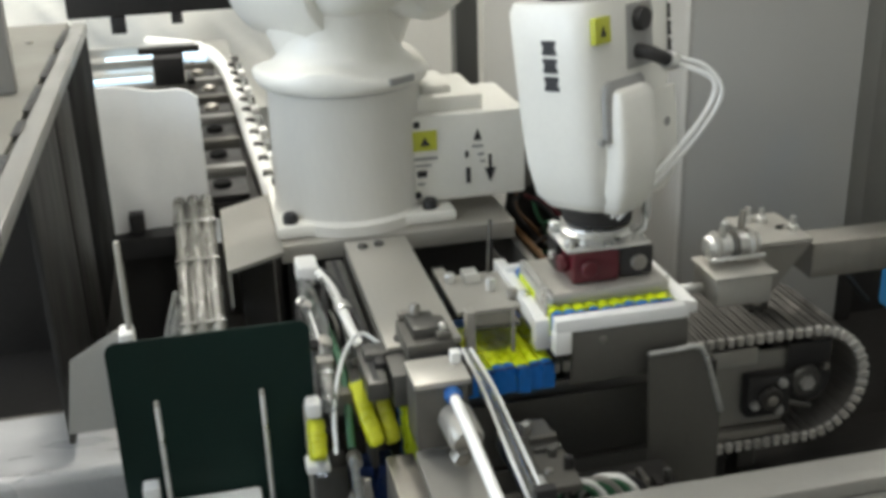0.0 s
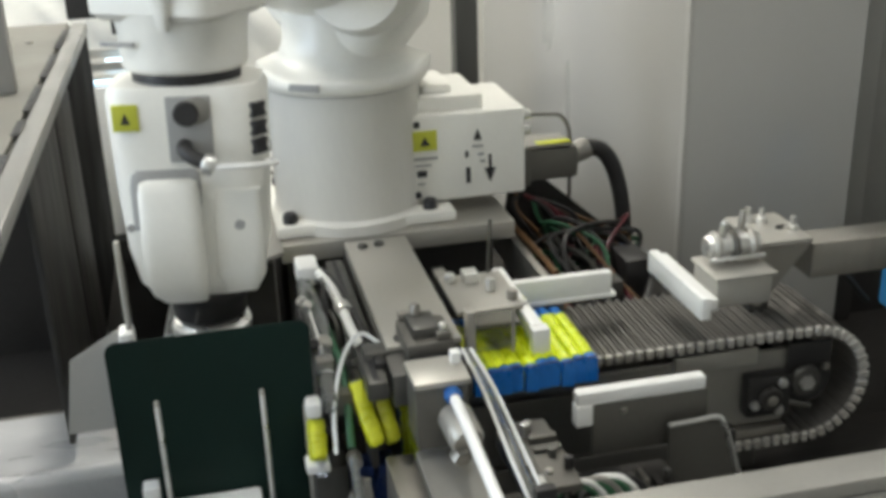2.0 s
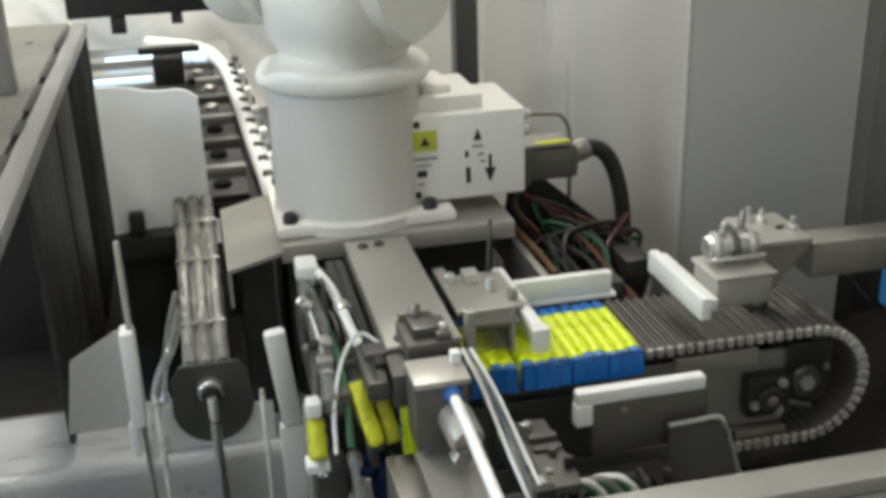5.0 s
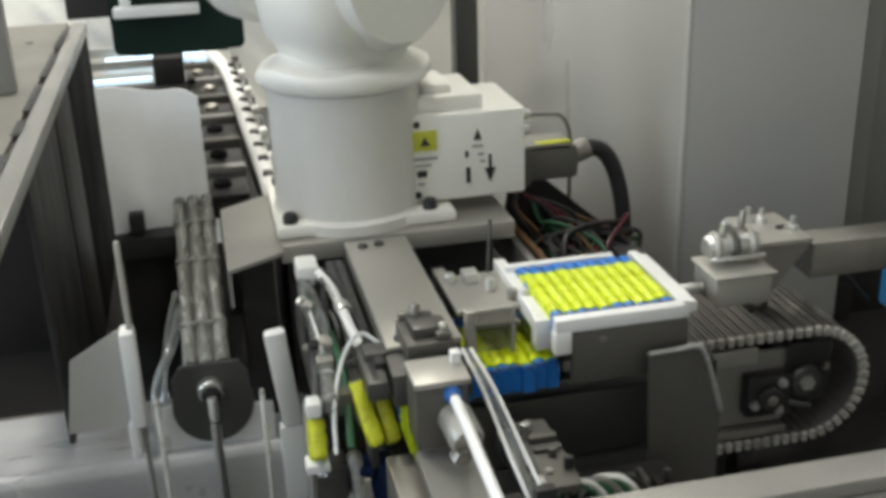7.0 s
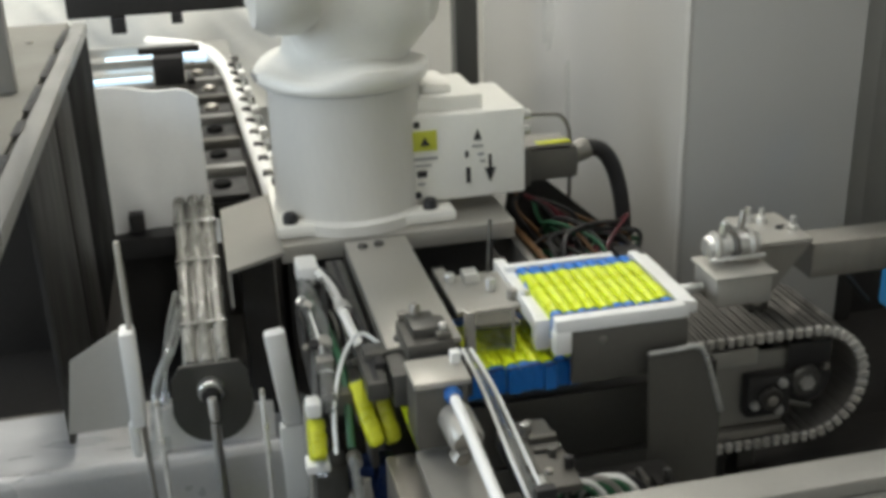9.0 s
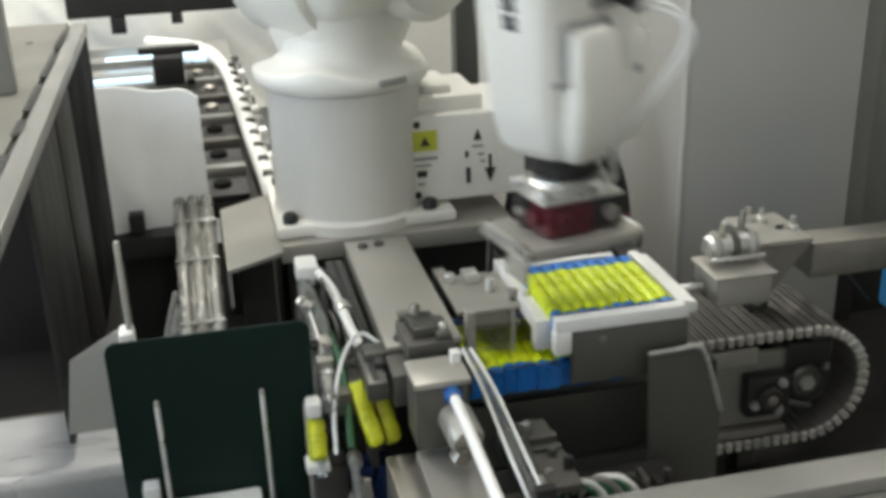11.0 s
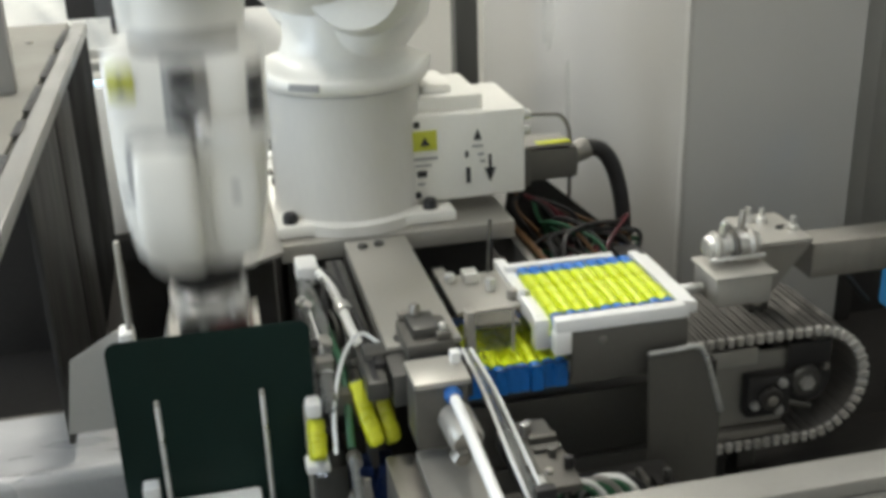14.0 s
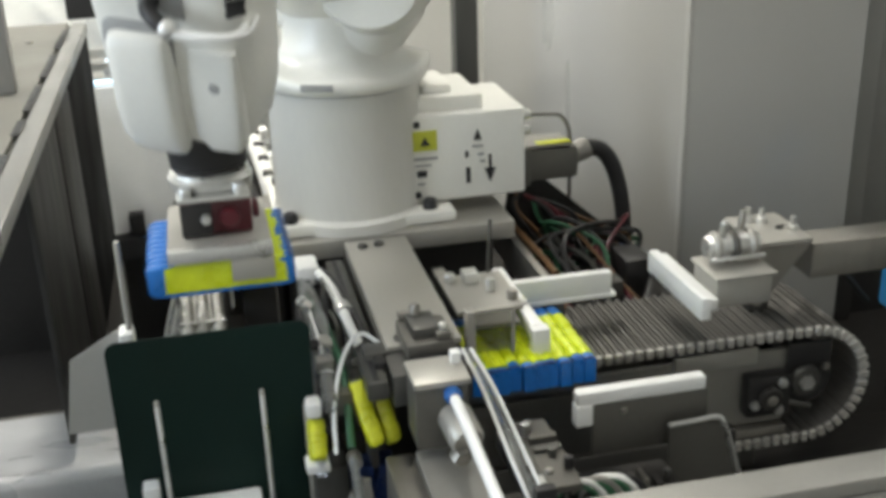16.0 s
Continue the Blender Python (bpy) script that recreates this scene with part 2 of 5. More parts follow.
def robot():
    t = thing("industrial_robot", Matrix.Translation(RB), "white painted six-axis industrial robot arm on a steel plate", "robot")
    base = lathe([(0.150, 0.0), (0.150, 0.02), (0.142, 0.028), (0.140, 0.245), (0.143, 0.250), (0.143, 0.256)], 56)
    base = part("base", base, ROBOT_B, t)
    part("foot", B(-0.152, 0.18, -0.125, 0.16, 0.001, 0.024, 0.008), ROBOT, base)
    for bx, by in ((-0.125, -0.10), (0.135, -0.10), (-0.125, 0.13), (0.15, 0.13)):
        part("foot_bolt", lathe([(0.014, 0), (0.014, 0.012), (0.010, 0.018)], 12), INK, base, "black socket-head bolt", pose(bx, by, 0.024))
    # connection box behind the round base
    bx = B(0.10, 0.325, -0.085, 0.13, 0.03, 0.195, 0.006)
    box(bx, 0.125, 0.25, -0.06, 0.12, 0.19, 0.222, 0.006)
    box(bx, 0.14, 0.20, -0.03, 0.10, 0.215, 0.238, 0.01)
    cb = part("connection_box", bx, ROBOT, t)
    part("seam", B(0.2130, 0.2145, -0.0856, -0.0845, 0.035, 0.190, 0), ROBOT, cb)
    part("warning_label", B(0.108, 0.155, -0.0885, -0.0855, 0.130, 0.168, 0.001), LABEL_Y, cb, "yellow warning label")
    part("warning_sign", prism([(0.123, 0.140), (0.141, 0.140), (0.132, 0.158)], 0.001, pose(0, -0.0897, 0)), INK, cb, "black triangle sign")
    for lx, lz, w, h in ((0.110, 0.112, 0.045, 0.006), (0.113, 0.100, 0.030, 0.004), (0.116, 0.080, 0.018, 0.012), (0.116, 0.064, 0.014, 0.005), (0.208, 0.110, 0.006, 0.012), (0.209, 0.060, 0.008, 0.030), (0.253, 0.086, 0.005, 0.026), (0.222, 0.128, 0.020, 0.004), (0.232, 0.112, 0.012, 0.004), (0.236, 0.098, 0.010, 0.004)):
        part("print_mark", B(lx + 0.0, lx + w, -0.0875, -0.0855, lz, lz + h, 0), INK if h > 0.007 else ROBOT_G, cb)
    part("print_mark", prism([(0.224, 0.142), (0.240, 0.142), (0.232, 0.164)], 0.001, pose(0, -0.0875, 0)), INK, cb)
    part("print_mark", prism([(0.2555, 0.058), (0.2665, 0.086), (0.2445, 0.086)], 0.001, pose(0, -0.0875, 0)), INK, cb)
    for sx, sz in ((0.116, 0.045), (0.118, 0.180)):
        part("screw", lathe([(0.007, 0), (0.006, 0.004)], 10), INK, cb, "dark screw", pose(sx, -0.085, sz, 90))
    # multi-pin plug and its black cable
    plug = B(0.332, 0.446, -0.05, 0.03, 0.033, 0.098, 0.014)
    box(plug, 0.325, 0.345, -0.06, 0.04, 0.03, 0.105, 0.004)
    pl = part("plug", plug, PLATE, t, "dark grey multi-pin plug")
    part("plug_collar", rod((0.440, -0.01, 0.070), (0.478, -0.01, 0.084), 0.022), GREY, pl, "metal cable gland")
    part("tag_strip", B(0.362, 0.430, -0.044, -0.022, 0.1065, 0.108, 0.0005), LANE_Y, pl, "yellow-green tag strip")
    part("latch", B(0.34, 0.43, -0.046, 0.028, 0.100, 0.106, 0.002), GREY, pl)
    part("cable", hose([(0.47, -0.01, 0.083), (0.506, -0.01, 0.072), (0.534, -0.01, 0.028), (0.554, -0.01, -0.06), (0.564, -0.01, -0.20), (0.566, 0.0, -0.34)], 0.0165, 12), BLACK, pl, "thick black cable")
    for k, (cx, cz) in enumerate(((0.335, 0.135), (0.335, 0.165))):
        part("air_fitting", rod((0.322, -0.03, cz), (0.35, -0.03, cz), 0.009), BRIGHT, cb, "bright air fitting")
    part("signal_cable", hose([(0.35, -0.03, 0.165), (0.385, -0.03, 0.162), (0.42, -0.01, 0.150), (0.452, 0.03, 0.10), (0.46, 0.05, 0.0), (0.46, 0.05, -0.1)], 0.004), GREY, cb)

    # turning column
    sh = lathe([(0.144, 0.257), (0.151, 0.259), (0.157, 0.265), (0.160, 0.274), (0.160, 0.284), (0.157, 0.290), (0.151, 0.2935), (0.140, 0.2955), (0.127, 0.300), (0.115, 0.309), (0.107, 0.324), (0.102, 0.345), (0.100, 0.40)], 96)
    for v in sh.verts:
        if v.co.z > 0.262:
            ang = math.atan2(v.co.y, v.co.x)
            rim = max(0.0, 1 - abs(v.co.z - 0.288) / 0.03) * min(1.0, max(0.0, (math.hypot(v.co.x, v.co.y) - 0.10) / 0.04))
            v.co.z += rim * (0.008 * math.sin(2 * ang + 0.6) + 0.005 * math.sin(5 * ang + 1.1))
            k = 1 + rim * 0.025 * math.sin(3 * ang + 0.4)
            v.co.x, v.co.y = v.co.x * k, v.co.y * k
    shoulder = part("shoulder", sh, ROBOT, t)
    part("motor_drum", rod((-0.02, -0.06, 0.45), (-0.02, 0.17, 0.45), 0.125, 40), ROBOT, shoulder)
    part("front_cheek", loft([(0.29, 0.092, 0.10, 0.0, 0.01), (0.36, 0.125, 0.125, 0.02, 0.03), (0.45, 0.13, 0.125, 0.03, 0.03), (0.54, 0.09, 0.10, 0.03, 0.03)], 40, 2.8), ROBOT, shoulder)
    part("joint_cap", rod((0.10, -0.165, 0.47), (0.10, -0.06, 0.47), 0.105, 40), ROBOT, shoulder)
    part("gap_ring", lathe([(0.1425, 0.2545), (0.1450, 0.2565), (0.1425, 0.2585)], 56), ROBOT_G, shoulder)
    part("nameplate", B(-0.028, 0.028, -0.164, -0.156, 0.272, 0.284, 0.001), ROBOT_G, shoulder)
    # upper arm: from the shoulder axis along +z
    ua = loft([(-0.11, 0.05, 0.06, 0, 0), (-0.07, 0.10, 0.075, 0, 0), (0.0, 0.115, 0.08, 0, 0), (0.14, 0.095, 0.075, 0, 0), (0.34, 0.078, 0.068, 0, 0), (0.44, 0.072, 0.068, 0, 0), (0.50, 0.060, 0.060, 0, 0), (0.525, 0.03, 0.04, 0, 0)], 36, 2.8)
    upper = part("upper_arm", ua, ROBOT, t)
    part("elbow_cap", rod((0, -0.080, 0.46), (0, 0.080, 0.46), 0.058, 32), ROBOT, upper)
    # elbow block on the upper arm's end, with the round neck of the rotary joint below
    eb = loft([(0.384, 0.084, 0.080, 0, 0.0), (0.394, 0.094, 0.092, 0, 0.0), (0.46, 0.097, 0.098, 0, 0.005), (0.56, 0.096, 0.104, 0, 0.01), (0.62, 0.092, 0.098, 0, 0.01), (0.638, 0.06, 0.07, 0, 0.01)], 48, 7.5)
    elbow = part("elbow", eb, ROBOT, t)
    part("neck", lathe([(0.079, 0.3145), (0.085, 0.320), (0.087, 0.36), (0.092, 0.395)], 44), ROBOT, elbow)
    part("edge_strip", loft([(0.375, 0.006, 0.006, 0.028, -0.090), (0.41, 0.012, 0.008, 0.030, -0.097), (0.55, 0.014, 0.009, 0.034, -0.099), (0.62, 0.012, 0.006, 0.034, -0.088)], 16), ROBOT, elbow)
    part("cover_seam", B(-0.07, -0.02, -0.092, -0.086, 0.352, 0.358, 0.001), ROBOT_G, elbow)
    # forearm: wrist centre at the origin, elbow at +z, outer side towards -y
    fa = loft([(-0.064, 0.050, 0.044, 0, 0), (-0.057, 0.074, 0.062, 0, 0), (-0.036, 0.092, 0.075, 0, 0), (0.02, 0.104, 0.082, 0, 0), (0.10, 0.109, 0.085, 0, 0), (0.18, 0.112, 0.087, 0, 0), (0.254, 0.114, 0.088, 0, 0), (0.268, 0.107, 0.082, 0, 0), (0.2705, 0.05, 0.05, 0, 0)], 56, 4.6)
    fore = part("forearm", fa, ROBOT, t)
    part("rotary_joint", lathe([(0.078, 0.268), (0.078, 0.286)], 40), INK, fore, "dark joint gap")
    part("connector_panel", B(-0.024, 0.038, -0.0905, -0.078, 0.160, 0.256, 0.003), ROBOT_G, fore, "grey connector panel")
    part("round_socket", rod((0.004, -0.088, 0.232), (0.004, -0.104, 0.232), 0.018, 18), BLACK, fore, "black round socket")
    part("socket_collar", rod((0.018, -0.088, 0.236), (0.018, -0.094, 0.236), 0.020, 18), GREY, fore)
    part("elbow_fitting", hose([(-0.002, -0.088, 0.184), (0.0, -0.110, 0.182), (0.016, -0.122, 0.172), (0.036, -0.124, 0.162)], 0.011, 10), BLACK, fore, "black elbow plug")
    part("fitting_ring", rod((0.024, -0.1235, 0.168), (0.040, -0.124, 0.160), 0.015, 14), BRIGHT, fore)
    part("arch_recess", loft([(0.06, 0.048, 0.008, -0.036, -0.084), (0.126, 0.050, 0.008, -0.034, -0.0855), (0.144, 0.048, 0.007, -0.033, -0.0855), (0.150, 0.040, 0.005, -0.032, -0.0855)], 24, 3.6), ROBOT_G, fore)
    part("wrist_motor_cover", loft([(-0.069, 0.018, 0.010, -0.020, -0.050), (-0.062, 0.032, 0.020, -0.023, -0.060), (-0.045, 0.041, 0.026, -0.027, -0.072), (-0.02, 0.045, 0.027, -0.030, -0.081), (0.03, 0.045, 0.024, -0.030, -0.090), (0.118, 0.043, 0.018, -0.030, -0.095), (0.132, 0.040, 0.014, -0.030, -0.093), (0.137, 0.030, 0.010, -0.030, -0.091)], 28, 4.2), ROBOT, fore)
    part("lower_cover", loft([(-0.050, 0.024, 0.016, 0.060, -0.058), (-0.02, 0.036, 0.018, 0.062, -0.070), (0.05, 0.037, 0.014, 0.063, -0.077), (0.115, 0.034, 0.008, 0.064, -0.079)], 24, 4.0), ROBOT, fore)
    part("warning_label", B(-0.098, -0.062, -0.0895, -0.080, 0.208, 0.246, 0.001), LABEL_Y, fore, "yellow warning label")
    part("warning_sign", prism([(-0.087, 0.218), (-0.073, 0.218), (-0.080, 0.235)], 0.001, pose(0, -0.0903, 0)), INK, fore)
    part("plug_hole", rod((-0.090, -0.080, 0.062), (-0.090, -0.0865, 0.062), 0.006, 12), ROBOT_G, fore)
    part("plug_hole", rod((0.066, -0.088, 0.062), (0.066, -0.0915, 0.062), 0.008, 12), ROBOT_G, fore)
    for mx, my, turn, zz in ((-0.1085, -0.012, 0, 0.140), (0.1015, -0.0705, -42, 0.165)):
        for k in range(3):
            bm = box(box(B(-0.004, 0.004, -0.013, 0.013, 0, 0.007, 0.002), -0.004, 0.004, -0.011, 0.011, 0.006, 0.014, 0.002), -0.004, 0.004, -0.013, 0.013, 0.0135, 0.021, 0.002)
            part("maker_mark", bm, INK, fore, "black block mark", pose(mx - (0.0006 * k if mx < 0 else 0), my, zz + 0.027 * k, 0, 0, turn))
    for ob in (fore, *fore.children):
        ob.data.transform(Matrix.Diagonal((0.95, 0.92, 0.93, 1)) if ob.name.split(".")[0] != "maker_mark" else I4)
        if ob.name.split(".")[0] == "maker_mark":
            ob.location = [p * q for p, q in zip(ob.location, (0.95, 0.92, 0.93))]
    # air hoses that swing about the fitting
    for r, d in ((0.0042, 0.0), (0.0032, 0.010)):
        h = part("air_hose", hose([(0, 0, d), (0.03 + d, 0, 0.004 + d), (0.064 + d, 0, -0.001), (0.074 + d, 0, -0.030), (0.063 + d, 0, -0.09), (0.040 + d, 0, -0.16), (0.006 + d, 0, -0.24)], r, 8), POM, fore, "white air hose")
        FORE_HOSES.append(h)
    for ob in (elbow, *elbow.children):
        ob.data.transform(Matrix.Translation((0, 0, -0.0495)))
    # tool: pick plate underside at the origin, flange up
    tool = part("gripper", lathe([(0.048, 0.079), (0.057, 0.082), (0.059, 0.094), (0.052, 0.100), (0.055, 0.104), (0.046, 0.108)], 36), BRIGHT, t, "vacuum gripper with a red housing")
    part("wrist_ring", lathe([(0.046, 0.107), (0.053, 0.110), (0.055, 0.132), (0.058, 0.136), (0.058, 0.160), (0.048, 0.185)], 36), BLACK, tool, "black wrist ring")
    part("flange_plate", B(-0.064, 0.070, -0.050, 0.050, 0.073, 0.0800, 0.008), BRIGHT, tool)
    part("valve_block", B(-0.054, 0.020, -0.050, 0.046, 0.022, 0.073, 0.006), RED, tool, "dark red valve housing")
    part("valve_block", B(0.021, 0.076, -0.046, 0.042, 0.024, 0.071, 0.006), BLACK, tool, "black valve housing")
    part("valve_knob", rod((0.05, -0.046, 0.048), (0.05, -0.056, 0.048), 0.013, 16), STEEL_D, tool)
    part("valve_knob", rod((-0.03, -0.052, 0.048), (-0.03, -0.060, 0.048), 0.014, 16), RED, tool)
    part("valve_knob", rod((0.076, 0.0, 0.048), (0.086, 0.0, 0.048), 0.015, 16), ALU, tool)
    part("suction_plate", B(-0.092, 0.092, -0.072, 0.068, 0.006, 0.021, 0.004), ALU, tool, "pale suction plate")
    part("foam_pad", B(-0.088, 0.088, -0.068, 0.064, 0.0, 0.008, 0.002), ROBOT_G, tool, "grey foam suction pad")
    part("side_plate", B(-0.104, -0.0925, -0.072, 0.068, 0.002, 0.022, 0.002), BRIGHT, tool, "bright steel side plate")
    part("side_plate", B(-0.104, -0.0985, -0.072, -0.014, -0.030, 0.001, 0.001), ALU, tool)
    part("valve_block", B(-0.063, -0.0545, 0.004, 0.046, 0.024, 0.070, 0.003), BLACK, tool, "black valve housing")
    part("valve_knob", rod((-0.054, -0.02, 0.048), (-0.068, -0.02, 0.048), 0.014, 16), RED, tool)
    part("valve_knob", rod((-0.063, 0.012, 0.050), (-0.072, 0.012, 0.050), 0.007, 12), BRIGHT, tool)
    part("bright_bolt", rod((-0.056, 0.036, 0.080), (-0.056, 0.036, 0.094), 0.009, 12), BRIGHT, tool)
    part("bright_bolt", rod((-0.056, -0.036, 0.080), (-0.056, -0.036, 0.094), 0.009, 12), BRIGHT, tool)
    part("side_lip", B(0.091, 0.101, -0.05, 0.04, 0.006, 0.020, 0.002), POM, tool)
    part("tool_hose", hose([(0.05, 0.03, 0.078), (0.070, 0.045, 0.12), (0.085, 0.045, 0.16)], 0.006), POM, tool)
    rnd = random.Random(12)
    for k in range(3):
        part("tool_hose", hose([(0.05 + 0.008 * k, -0.02 + 0.012 * k, 0.076), (0.066 + 0.006 * k, -0.03 + 0.01 * k, 0.092 + 0.01 * rnd.random()), (0.074, -0.012 * k, 0.118 + 0.012 * k), (0.080 + 0.004 * k, -0.01 * k, 0.150 + 0.01 * k)], 0.0036, 8), CLEAR if k == 1 else POM, tool, "thin pale hose")
    return t, shoulder, upper, elbow, fore, tool


# ---- machine ----
def machine():
    # base pan, its near-black colour holding the shade of the void below the mechanisms
    single("base_pan", box(box(box(bmesh.new(), -1.2, 1.4, -0.33, 1.0, 0.50, 0.53, 0.004), -0.16, 1.4, -1.05, -0.33, 0.50, 0.53, 0.004), -1.2, -0.62, -1.05, -0.33, 0.50, 0.53, 0.004), PAN, I4, "near-black machine base pan, shade of the void in its colour", "machine base", kind="structure")
    single("machine_skirt", B(-1.2, 1.4, -1.05, -1.02, 0.02, 0.53, 0.004), FRAME, I4, "dark grey sheet skirt below the machine", "machine base", kind="structure")
    for px_ in (-1.1, 1.3):
        for py_ in (-0.95, 0.9):
            single("machine_foot", B(px_ - 0.06, px_ + 0.06, py_ - 0.06, py_ + 0.06, 0, 0.5, 0.006), FRAME, I4, "dark grey square machine foot", "machine foot", "feet of the machine")
    # robot plate
    t = thing("robot_plinth", pose(0.05, 0.05, 0.53), "thick steel mounting plate under the robot", "mounting plate")
    part("top_plate", B(-0.20, 0.235, -0.20, 0.28, 0.385, 0.419, 0.004), ALU, t)
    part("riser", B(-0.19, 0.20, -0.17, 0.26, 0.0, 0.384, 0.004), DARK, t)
    t = thing("side_cover", pose(-0.195, 0, 0.53), "bent grey sheet-metal cover beside the robot plate", "machine cover")
    part("sheet", prism([(-0.052, 0.400), (0.048, 0.424), (0.048, 0.418), (-0.046, 0.394), (-0.046, 0.33), (-0.052, 0.33)], 0.325, pose(0, -0.19, 0)), GREY, t)
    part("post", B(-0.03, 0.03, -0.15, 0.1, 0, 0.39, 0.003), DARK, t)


def frame_rail():
    """Guard frame on the machine's west side."""
    t = thing("guard_frame", pose(-0.585, 0, 0.53), "aluminium guard frame with dark panels", "machine guard")
    part("top_rail", B(0.011, 0.047, -0.70, 1.12, 0.598, 0.628, 0.004), GUARD, t)
    part("cover_plate", B(-0.22, 0.0, -0.70, 1.12, 0.612, 0.628, 0.003), COVER, t, "pale painted cover plate")
    part("groove_floor", B(-0.002, 0.013, -0.70, 1.12, 0.600, 0.618, 0), FRAME, t)
    for y0, y1 in ((-0.42, -0.14), (-0.02, 0.08), (0.15, 0.37), (0.44, 0.68), (0.76, 1.0)):
        part("rail_slot", B(-0.003, 0.012, y0, y1, 0.6285, 0.6305, 0.001), INK, t)
    for yy in (-0.30, 0.02, 0.46, 0.86):
        part("cover_screw", lathe([(0.010, 0), (0.010, 0.004)], 10), GREY, t, "", pose(-0.07, yy, 0.628))
    part("end_leg", B(-0.045, 0.0, -0.70, -0.65, 0.0, 0.598, 0.003), FRAME, t)
    # inner side near-black: its shade is put into the panel and upright colours
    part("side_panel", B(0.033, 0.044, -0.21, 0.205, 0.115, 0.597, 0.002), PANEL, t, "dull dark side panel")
    part("side_post", B(0.020, 0.047, 0.21, 0.475, 0.0, 0.597, 0.005), UPRIGHT, t, "upright profile, near-black with shade in its colour")
    part("side_panel", B(0.033, 0.044, 0.48, 1.10, 0.0, 0.597, 0.002), MATT_BLACK, t, "black side panel")
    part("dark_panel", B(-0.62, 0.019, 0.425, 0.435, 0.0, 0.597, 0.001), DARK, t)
    part("lower_rail", B(-0.60, 0.085, -0.02, 0.0, 0.055, 0.072, 0.002), STEEL_D, t)
    # pale board outside the guard
    single("side_board", B(-1.2, -0.66, 0.9, 0.92, 0.0, 1.9, 0.002), BLOCK, pose(-0.15, 0, 0), "off-white board behind the guard frame", "panel")
    single("outer_post", B(-0.665, -0.618, 0.31, 0.35, 1.1585, 1.60, 0.003), GUARD, I4, "grey upright post on the guard", "post")


def cabinet():
    t = thing("control_cabinet", pose(0.662, -0.06, 0.53), "tall plain grey painted steel cabinet", "cabinet")
    part("body", B(0, 0.374, 0, 1.55, 0.0, 1.4, 0.008), CABINET, t)
    part("side_seam", B(-0.003, 0.001, 0.02, 1.53, 0.07, 0.075, 0), FRAME, t)
    part("edge_fold", B(-0.004, 0.0, 0.0, 0.022, 0.0, 1.4, 0.0015), CABINET, t)
    t = thing("rear_column", pose(1.10, 0.05, 0.53), "dark grey steel frame column", "frame post")
    part("column", B(-0.045, 0.05, 0, 0.08, 0.22, 1.4, 0.004), GUARD, t)
    # column and panel split low down: DARK pieces paint the shade below the bar
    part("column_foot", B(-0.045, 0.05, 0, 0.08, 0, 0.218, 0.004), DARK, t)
    part("panel", B(0.051, 0.9, 0.03, 0.05, 0.22, 1.4, 0.002), GUARD, t)
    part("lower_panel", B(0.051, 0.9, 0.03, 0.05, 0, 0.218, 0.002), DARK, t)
    t = thing("back_column", pose(0.43, 0.90, 0.53), "dark grey steel column behind the robot", "frame post")
    part("column", B(0, 0.062, 0, 0.06, 0, 1.2, 0.003), FRAME, t)
    part("base_flange", B(-0.02, 0.082, -0.02, 0.08, 0.0, 0.012, 0.002), FRAME, t)


